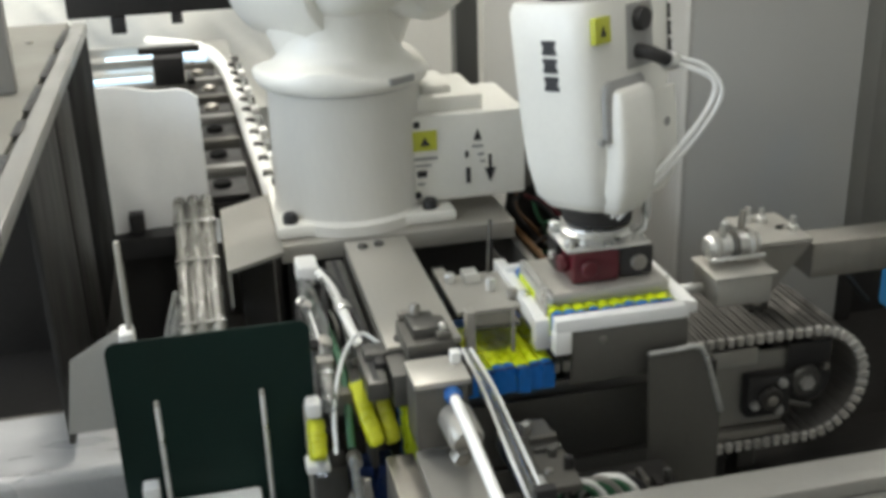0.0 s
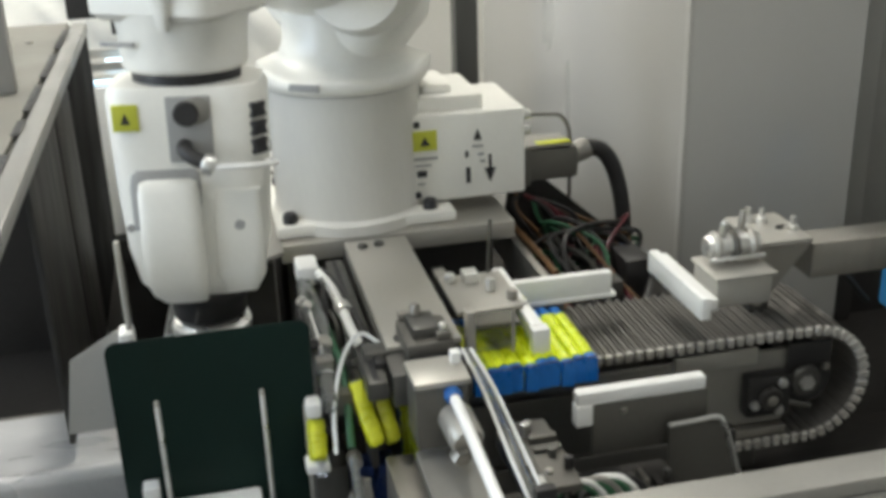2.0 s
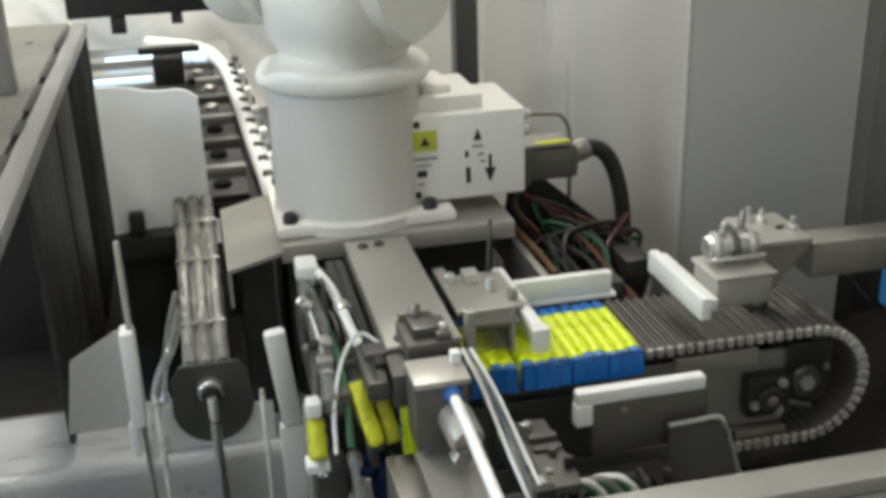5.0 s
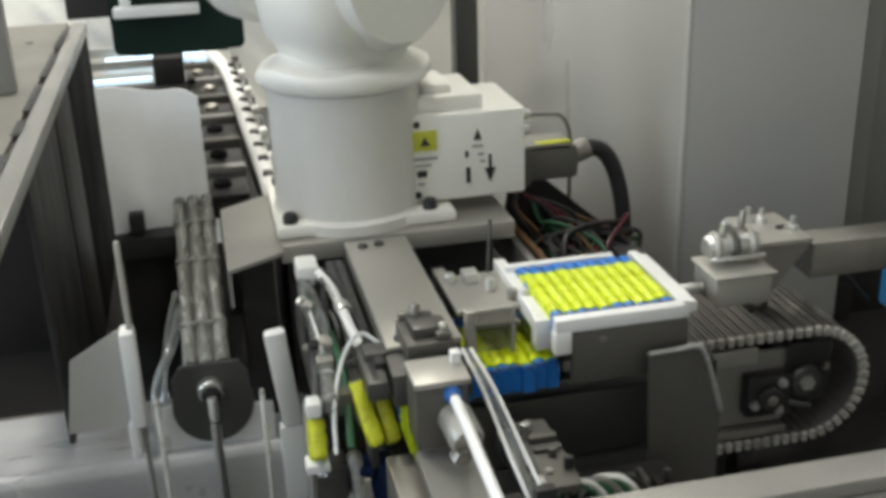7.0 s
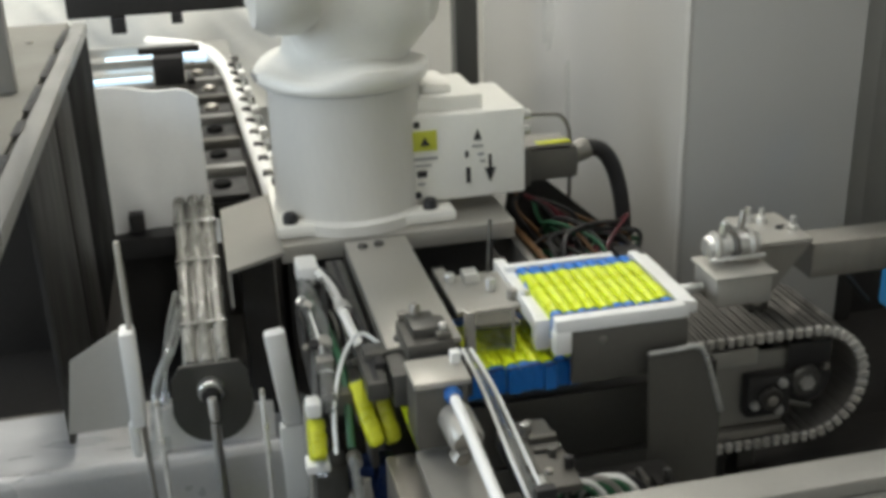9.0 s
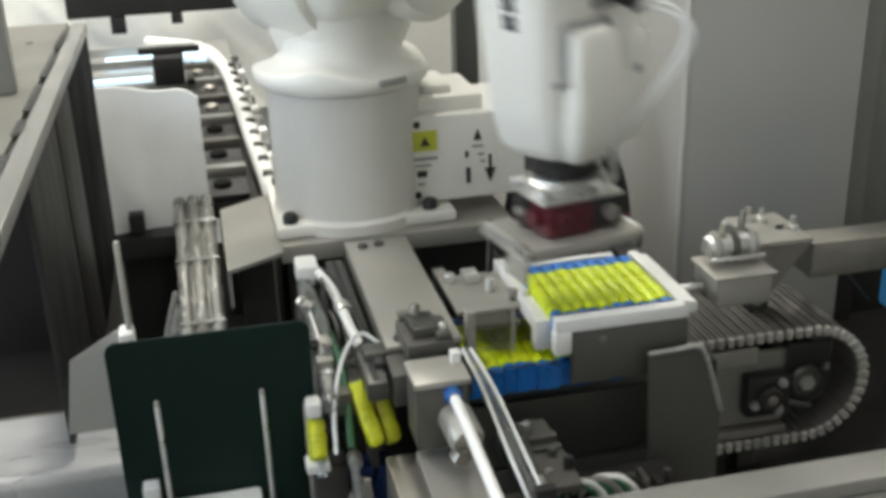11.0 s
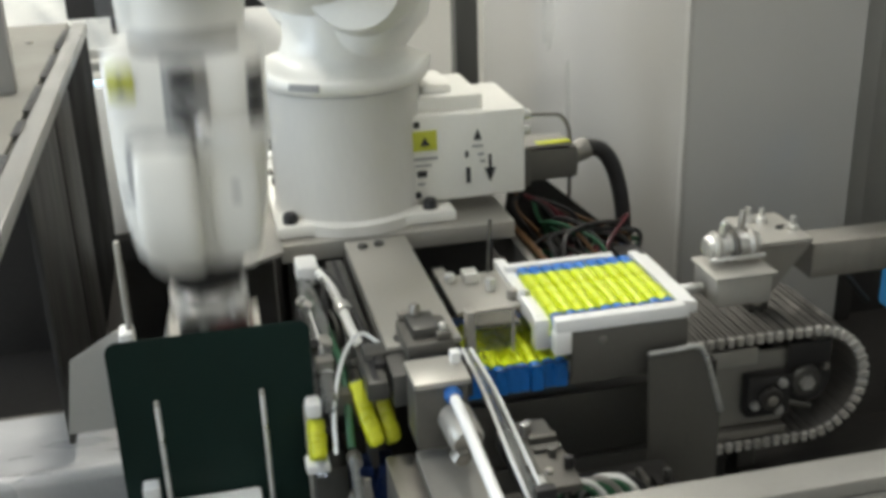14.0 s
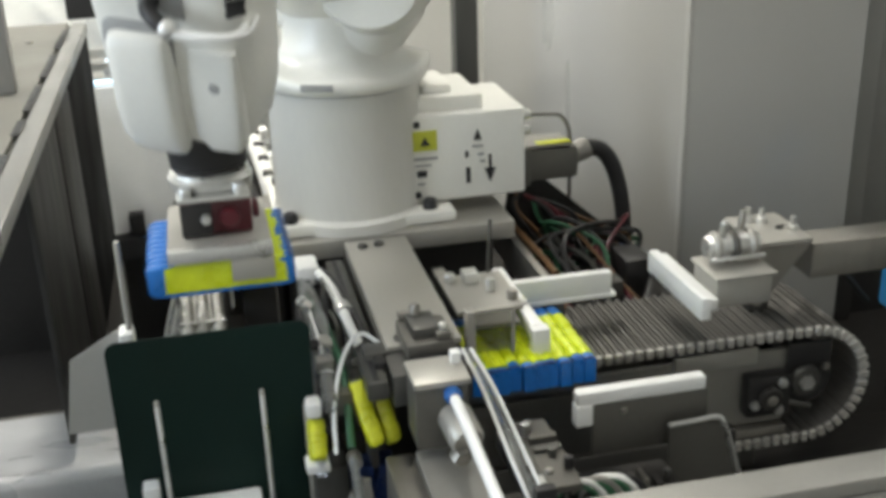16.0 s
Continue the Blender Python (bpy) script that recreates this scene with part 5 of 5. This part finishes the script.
# ---- clamp jaws, each moves on its own ----
def jaws():
    f = thing("front_jaw", pose(0.31, -0.612, 0.89), "white plastic clamp bar on a grey bracket", "clamp jaw", "jaws of the lift clamp")
    part("bar", B(-0.103, 0.100, -0.020, 0.0, -0.018, 0.004, 0.003), POM, f)
    part("bar_end", B(-0.105, -0.078, -0.022, 0.0, -0.052, -0.016, 0.004), POM, f)
    part("face_plate", B(-0.078, 0.106, -0.018, -0.012, -0.105, -0.019, 0.002), PLATE, f, "grey steel face plate")
    part("rivet", rod((-0.03, -0.0185, -0.035), (-0.03, -0.021, -0.035), 0.006, 12), STEEL_D, f)
    bent = part("bent_bracket", prism([(0.035, -0.060), (0.120, -0.060), (0.158, -0.17), (0.158, -0.31), (0.045, -0.31)], 0.005, pose(0, -0.038, 0), 0.001), PLATE, f, "dark bent bracket with a bright edge")
    part("bright_edge", hose([(0.035, -0.038, -0.060), (0.075, -0.038, -0.059), (0.112, -0.038, -0.058), (0.125, -0.038, -0.072), (0.140, -0.038, -0.115), (0.158, -0.038, -0.175)], 0.0045, 8), BRIGHT, bent)
    part("lower_link", B(0.05, 0.15, -0.033, -0.012, -0.15, -0.09, 0.003), DARK, f)
    b = thing("back_jaw", pose(0.31, -0.394, 0.89), "white plastic back bar of the clamp", "clamp jaw", "jaws of the lift clamp")
    part("bar", B(-0.115, 0.072, 0.0, 0.016, -0.005, 0.034, 0.003), POM, b)
    part("ledge", B(-0.10, 0.080, -0.003, 0.020, -0.012, -0.005, 0.002), POM, b)
    part("stem", B(-0.05, -0.01, 0.004, 0.014, -0.30, -0.012, 0.002), FRAME, b)
    l = thing("left_jaw", pose(0.20, -0.45, 0.89), "white plastic stop bar over the belt", "clamp jaw", "jaws of the lift clamp")
    part("bar", B(-0.014, 0.006, -0.10, 0.13, 0.008, 0.036, 0.004), POM, l)
    part("end_cap", B(-0.016, 0.012, -0.115, -0.09, -0.016, 0.034, 0.004), POM, l)
    part("bolt", bolt(0.008, 0.006), BRIGHT, l, "", pose(-0.004, -0.02, 0.036))
    r = thing("right_jaw", pose(0.455, -0.47, 0.935), "white plastic end bar of the clamp", "clamp jaw", "jaws of the lift clamp")
    part("bar", B(0.0, 0.018, -0.11, 0.10, -0.018, 0.020, 0.004), POM, r)
    part("bar_step", B(0.018, 0.034, -0.10, 0.10, -0.008, 0.012, 0.003), POM, r)
    part("piston", rod((0.034, -0.03, 0.0), (0.075, -0.03, 0.0), 0.008), BRIGHT, r)
    return f, b, l, r


def loader():
    t = thing("pusher_post", pose(-0.75, -0.70, 0.531), "white round pusher post with a yellow foot", "pusher")
    part("post", lathe([(0.021, 0.0), (0.021, 0.17), (0.016, 0.183), (0.013, 0.188)], 24), POM, t)
    part("foot", B(0.05, 0.12, -0.02, 0.04, 0.08, 0.095, 0.004), LABEL_Y, t)
    part("arm", B(0.0, 0.06, -0.02, 0.03, 0.05, 0.08, 0.004), ALU, t)
    return t


hall()
machine()
frame_rail()
cabinet()
infeed()
chute()
carton_station()
beam()
left_pouches()
conveyor()
side_pusher()
wiring()
JAWS = jaws()
PUSHER = loader()
PLATFORM = lift_plate()
ROBOT_PARTS = robot()
CARTONS = [carton(), carton()]
PACKS = {name: [sachet(pose(0, 0, -1)) for _ in range(10)] for name in ("a", "b", "c", "d", "floor")}


# ---- motion ----
# tool path: seconds, then the pick plate's underside
PATH = [
    (0, 0.312, -0.499, 0.969), (0.2, 0.312, -0.499, 0.969), (0.3, 0.313, -0.499, 0.975), (0.4, 0.313, -0.498, 1.025), (0.5, 0.306, -0.502, 1.074), (0.6, 0.217, -0.539, 1.156), (0.7, 0.113, -0.563, 1.180), (0.8, 0.027, -0.568, 1.182), (0.9, -0.079, -0.556, 1.173), (1, -0.210, -0.511, 1.155), (1.1, -0.247, -0.490, 1.125), (1.2, -0.269, -0.476, 1.085), (1.3, -0.277, -0.465, 1.020), (1.4, -0.283, -0.455, 0.982), (1.5, -0.288, -0.445, 0.956), (1.6, -0.278, -0.452, 0.935), (1.8, -0.278, -0.452, 0.905), (2, -0.278, -0.452, 0.870), (2.2, -0.278, -0.452, 0.835), (2.4, -0.278, -0.452, 0.815), (2.6, -0.278, -0.452, 0.811), (2.7, -0.278, -0.452, 0.890), (2.8, -0.282, -0.460, 1.051), (2.9, -0.251, -0.484, 1.128), (3, -0.247, -0.490, 1.138), (3.1, -0.257, -0.485, 1.142), (3.2, -0.285, -0.465, 1.304), (3.35, -0.34, -0.38, 1.450), (3.6, -0.43, -0.18, 1.550), (4.2, -0.50, 0.15, 1.600), (5.2, -0.40, 0.60, 1.660), (6.0, -0.30, 0.88, 1.600), (6.2, -0.30, 0.88, 1.558), (6.4, -0.30, 0.88, 1.560), (6.65, -0.29, 0.75, 1.575), (6.9, -0.29, 0.60, 1.445), (7.15, -0.29, 0.60, 1.445), (7.35, -0.34, 0.50, 1.620), (7.7, -0.42, 0.25, 1.760), (9.2, -0.46, 0.0, 1.760), (9.6, -0.33, -0.40, 1.450), (10.0, -0.288, -0.44, 1.100), (10.3, -0.288, -0.435, 0.900), (10.5, -0.288, -0.44, 1.050), (10.7, -0.20, -0.50, 1.170), (10.9, 0.10, -0.56, 1.120), (11.05, 0.300, -0.505, 1.020),
    (11.2, 0.312, -0.499, 0.969), (11.3, 0.315, -0.497, 0.990), (11.4, 0.315, -0.496, 1.020), (11.5, 0.272, -0.518, 1.130), (11.6, 0.202, -0.544, 1.153), (11.7, 0.092, -0.566, 1.179), (11.8, -0.001, -0.567, 1.177), (11.9, -0.163, -0.531, 1.166), (12, -0.221, -0.505, 1.155), (12.1, -0.248, -0.490, 1.118), (12.2, -0.263, -0.478, 1.090), (12.3, -0.280, -0.460, 0.991), (12.4, -0.285, -0.450, 0.971), (12.5, -0.278, -0.455, 0.955), (12.6, -0.278, -0.452, 0.945), (12.7, -0.278, -0.452, 0.905), (12.9, -0.279, -0.452, 0.884), (13, -0.280, -0.452, 0.868), (13.2, -0.278, -0.452, 0.822), (13.4, -0.278, -0.452, 0.792), (13.6, -0.278, -0.452, 0.724), (13.8, -0.278, -0.452, 0.724), (13.9, -0.278, -0.452, 0.783), (14, -0.278, -0.449, 0.916), (14.1, -0.240, -0.490, 1.147), (14.2, -0.151, -0.536, 1.173), (14.3, -0.038, -0.563, 1.136), (14.4, 0.107, -0.564, 1.085), (14.5, 0.295, -0.507, 1.078), (14.6, 0.302, -0.504, 1.029), (14.7, 0.312, -0.499, 0.980), (14.8, 0.312, -0.499, 0.969), (15.1, 0.312, -0.499, 0.969), (15.2, 0.312, -0.498, 1.015), (15.3, 0.283, -0.513, 1.118), (15.5, 0.161, -0.555, 1.168), (15.8, -0.209, -0.511, 1.162), (16, -0.256, -0.485, 1.109)]


def tool_pose(x, y, z):
    az = math.degrees(math.atan2(y, x))
    if az > 0:
        az -= 360
    return pose(x, y, z, 0, 0, min(90, max(0, -(az + 58) / 52 * 90)) if az > -160 else 90), radians(az)


def arm(x, y, z):
    """Poses of shoulder, upper arm, forearm and gripper, in the robot's space, for a place of the pick plate."""
    tp, az = tool_pose(x, y, z)
    turned = max(0, min(1, (-62 - math.degrees(az)) / 45))
    low = max(0, min(1, (1.02 - z) / 0.10))
    far = max(0, min(1, (-150 - math.degrees(az)) / 40))
    r, wz = math.hypot(x, y), z + W_UP + 0.018 * turned
    dr, dz = r - S_OFF, wz - S_Z
    d = min(math.hypot(dr, dz), (L1 + L2) * 0.999)
    a = math.atan2(dz, dr) + math.acos((d * d + L1 * L1 - L2 * L2) / (2 * d * L1))
    up = Vector((0, 0, 1))
    out = Vector((math.cos(az), math.sin(az), 0))
    w = Vector((x, y, wz))
    ik = out * S_OFF + Vector((0, 0, S_Z)) + L1 * (math.cos(a) * out + math.sin(a) * up)
    hang = up - (0.10 * (1 - turned) + 0.05 * turned * low) * out + 0.30 * turned * (1 - low) * Vector((-0.10, -1, 0))
    e = (w + L2 * hang.normalized()).lerp(ik, far)
    # the shoulder turns to where the elbow is
    ez = math.atan2(e.y, e.x)
    ez -= 2 * math.pi if ez > 0 else 0
    eout = Vector((math.cos(ez), math.sin(ez), 0))
    s = eout * S_OFF + Vector((0, 0, S_Z))
    near = max(0, min(1, (-100 - math.degrees(az)) / 15)) * (1 - far)
    twist = 25 * near * low

    def axes(o, along, side):
        """z along the link, x to its side, y inwards."""
        along = along.normalized()
        yy = along.cross(side).normalized()
        return Matrix.Translation(o - RB) @ Matrix((yy.cross(along), yy, along)).transposed().to_4x4()
    fore = axes(w, e - w, up.cross(out))
    return pose(0, 0, 0, 0, 0, math.degrees(ez) + 90), axes(s, e - s, up.cross(eout)), fore, fore @ pose(0, 0, 0, 0, 0, twist), Matrix.Translation(-RB) @ tp


def lerp_rows(rows, t):
    for a, b in zip(rows, rows[1:]):
        if a[0] <= t <= b[0]:
            k = (t - a[0]) / (b[0] - a[0])
            return [p + k * (q - p) for p, q in zip(a[1:], b[1:])]
    return list(rows[-1][1:] if t > rows[-1][0] else rows[0][1:])


def spans(*stretches):
    """Times every tenth of a second inside the stretches, and at the clip's ends."""
    s = {0.0, 16.0}
    for a, b in stretches:
        s |= {round(a + 0.1 * i, 2) for i in range(int(round((b - a) / 0.1)) + 1)}
    return sorted(s)


# the lead pouch of each row along the belt: seconds, edge of the row in x
LEAD_B = [(0, 0.215), (0.4, 0.245), (0.7, 0.262), (1.0, 0.272), (2.4, 0.288), (3.5, 0.312), (4.2, 0.325), (6.1, 0.404), (16, 0.404)]
LEAD_C = [(0, 0.0), (4.2, 0.12), (6.1, 0.208), (7.0, 0.222), (9.0, 0.256), (11.3, 0.375), (11.7, 0.395), (12.3, 0.404), (16, 0.404)]
LEAD_D = [(0, -0.08), (11.7, 0.19), (12.4, 0.205), (14.0, 0.235), (15.0, 0.255), (15.5, 0.272), (16, 0.280)]
# lift of the clamp above the belt: seconds, height
LIFT = [(0, 0.077), (0.25, 0.077), (0.4, 0.070), (0.5, 0.048), (0.6, 0.022), (0.75, 0.0), (6.15, 0.0), (6.3, 0.018), (6.5, 0.077), (11.15, 0.077), (11.35, 0.066), (11.5, 0.042), (11.6, 0.020), (11.75, 0.0), (12.7, 0.0), (12.9, 0.050), (13.05, 0.077), (15.1, 0.077), (15.2, 0.070), (15.3, 0.050), (15.4, 0.024), (15.55, 0.0), (16, 0.0)]
OPEN = [(0, 0.0), (0.2, 0.0), (0.4, 1.0), (5.9, 1.0), (6.2, 0.0), (11.1, 0.0), (11.3, 1.0), (12.45, 1.0), (12.7, 0.0), (15.0, 0.0), (15.2, 1.0), (16, 1.0)]
SIDE = [(0, 1.0), (0.25, 1.0), (0.45, 0.0), (6.7, 0.0), (6.9, 1.0), (11.1, 1.0), (11.3, 0.0), (13.1, 0.0), (13.3, 1.0), (15.0, 1.0), (15.2, 0.0), (16, 0.0)]


def carton_rows(first):
    x, y, z = CARTON_AT
    if first:
        return [(0, pose(x, y, z)), (3.4, pose(x, y, z)), (3.5, pose(x, y, z - 0.010)), (3.7, pose(x, y, z - 0.035)), (3.8, pose(x, y, z - 0.045, -2)), (3.9, pose(x, y, z - 0.080, -5)), (4.0, pose(x, y - 0.02, z - 0.235, -18)), (4.1, pose(x, y - 0.03, z - 0.295, -26)), (4.2, pose(x, y - 0.03, z - 0.315, -26)), (4.6, pose(x, y, 0.06, 0)), (4.8, pose(x, y, 0.025, 0)), (5.3, pose(x, y - 0.3, 0.025, 0)), (5.5, pose(x, y - 0.35, 0.003, 0)), (16, pose(x, y - 0.35, 0.003, 0))]
    shelf, low = pose(-0.30, 0.90, 1.290), pose(-0.29, 0.60, 1.180)
    rows = [(0, shelf), (6.4, shelf), (6.65, pose(-0.29, 0.75, 1.31)), (6.9, low), (7.15, low), (7.35, pose(-0.34, 0.50, 1.36))]
    for t, *p in PATH:
        if 7.5 <= t <= 10.3:
            rows.append((t, pose(p[0], p[1], max(p[2] - 0.265, z)) if t < 9.9 else pose(x, y, max(p[2] - 0.265, z))))
    return rows + [(16, pose(x, y, z))]


def pack_rows(lead, lift0, pick, place, rest, index):
    """One pouch: it rides the belt, rises in the clamp, hangs on the gripper from pick to place, then rests in a carton."""
    off = -PITCH_X * (index + 0.5)
    rows = []
    for t in spans((0, 4.2), (4.2, 16.0)):
        if t <= pick:
            x = lerp_rows(lead, t)[0] if lead else 0.404
            h = lerp_rows(LIFT, t)[0] if t >= lift0 else 0
            loose = 1.0 if t < lift0 else 0.0
            wob = (0.0012 + 0.0025 * loose) * math.sin(index * 2.3)
            xx, zz, tip = x + off, BELT_Z - 0.002 + h, 0
            if xx < 0.04:
                # still on the incline of the side lane
                k = 0.04 - xx
                xx, zz, tip = 0.04 + 0.03 * k, zz - 0.97 * k, -60 * min(1, k / 0.05)
            rows.append((t, pose(xx, -0.499 + wob, zz, 0, 0, (0.5 + 0.4 * loose) * math.sin(index * 1.7)) @ pose(0, 0, 0, 0, tip + 0.6 * loose * math.sin(index * 5.1))))
        elif t <= place:
            m, az = tool_pose(*lerp_rows(PATH, t))
            rows.append((t, m @ pose(0.092 + off + 0.0045, 0.0, -POUCH_H + 0.0)))
    if place < 16:
        m, az = tool_pose(*lerp_rows(PATH, place))
        local = Matrix.Translation(Vector(CARTON_AT)).inverted() @ m @ pose(0.0965 + off, 0, -POUCH_H - 0.002)
        for t, c in carton_rows(rest == 0):
            if t > place:
                rows.append((t, c @ local))
    return rows


def motions():
    names = ROBOT_PARTS[1:]
    keyed = [(t, arm(*p)) for t, *p in PATH]
    for i, ob in enumerate(names):
        walk(ob, [(t, m[i]) for t, m in keyed])
    for h in FORE_HOSES:
        swing = [(t, max(0, min(1, (p[0] + 0.15) / 0.40))) for t, *p in PATH]
        walk(h, [(t, pose(0.036, -0.112, 0.148, 0, 0, 4 - 54 * f) @ pose(0, 0, 0, 80 * (1 - f), 25 * f)) for t, f in swing])
    for i, c in enumerate(CARTONS):
        walk(c, carton_rows(i == 0))
    x, y, z = CARTON_AT
    walk(PLATFORM, [(0, pose(x, y, z)), (3.4, pose(x, y, z)), (3.5, pose(x, y, z - 0.010)), (3.7, pose(x, y, z - 0.035)), (3.9, pose(x, y, z - 0.075)), (4.0, pose(x, y, z - 0.30)), (4.2, pose(x, y, z - 0.40)), (4.6, pose(x, y, 0.05)), (4.8, pose(x, y, 0.022)), (9.3, pose(x, y, 0.022)), (10.1, pose(x, y, z)), (16, pose(x, y, z))])
    front, back, left, right = JAWS
    times = spans((0, 1.0), (5.8, 7.0), (11.0, 13.5), (14.9, 15.7))
    fr, br, lr, rr = [], [], [], []
    for t in times:
        h, o, s = lerp_rows(LIFT, t)[0], lerp_rows(OPEN, t)[0], lerp_rows(SIDE, t)[0]
        fr.append((t, pose(0.31 + 0.022 * o, -0.601 - 0.035 * o, 0.89 + h - 0.028 * o)))
        br.append((t, pose(0.31, -0.394 - 0.006 * (1 - o) + 0.0, 0.856 + h + 0.044 * o)))
        lr.append((t, pose(0.205 + 0.001 * o, -0.45 - 0.015 * (1 - o), 0.898 + 0.3 * h * (1 - o))))
        rr.append((t, pose(0.455 - 0.046 * s, -0.47 - 0.02 * s, 0.935 + 0.012 * s)))
    for ob, rows in zip(JAWS, (fr, br, lr, rr)):
        walk(ob, rows)
    for i in range(10):
        walk(PACKS["a"][i], pack_rows(None, 0, 0.2, 2.6, 0, i))
        walk(PACKS["b"][i], pack_rows(LEAD_B, 5, 11.2, 13.6, 1, i))
        walk(PACKS["c"][i], pack_rows(LEAD_C, 12, 15.1, 16.0, 2, i))
        walk(PACKS["d"][i], pack_rows(LEAD_D, 99, 16.0, 16.0, 2, i))
        base = pose(0.0, -0.097 + PITCH_X * (i + 0.5), 0.006, 0, 0, 90)
        walk(PACKS["floor"][i], [(t, c @ base) for t, c in carton_rows(True)])
    walk(PUSHER, [(0, pose(-0.75, -0.70, 0.531)), (3.0, pose(-0.75, -0.70, 0.531)), (3.3, pose(-0.565, -0.50, 0.585)), (3.6, pose(-0.55, -0.50, 0.605)), (4.1, pose(-0.55, -0.50, 0.62)), (4.4, pose(-0.70, -0.66, 0.55)), (16, pose(-0.75, -0.70, 0.531))])


motions()
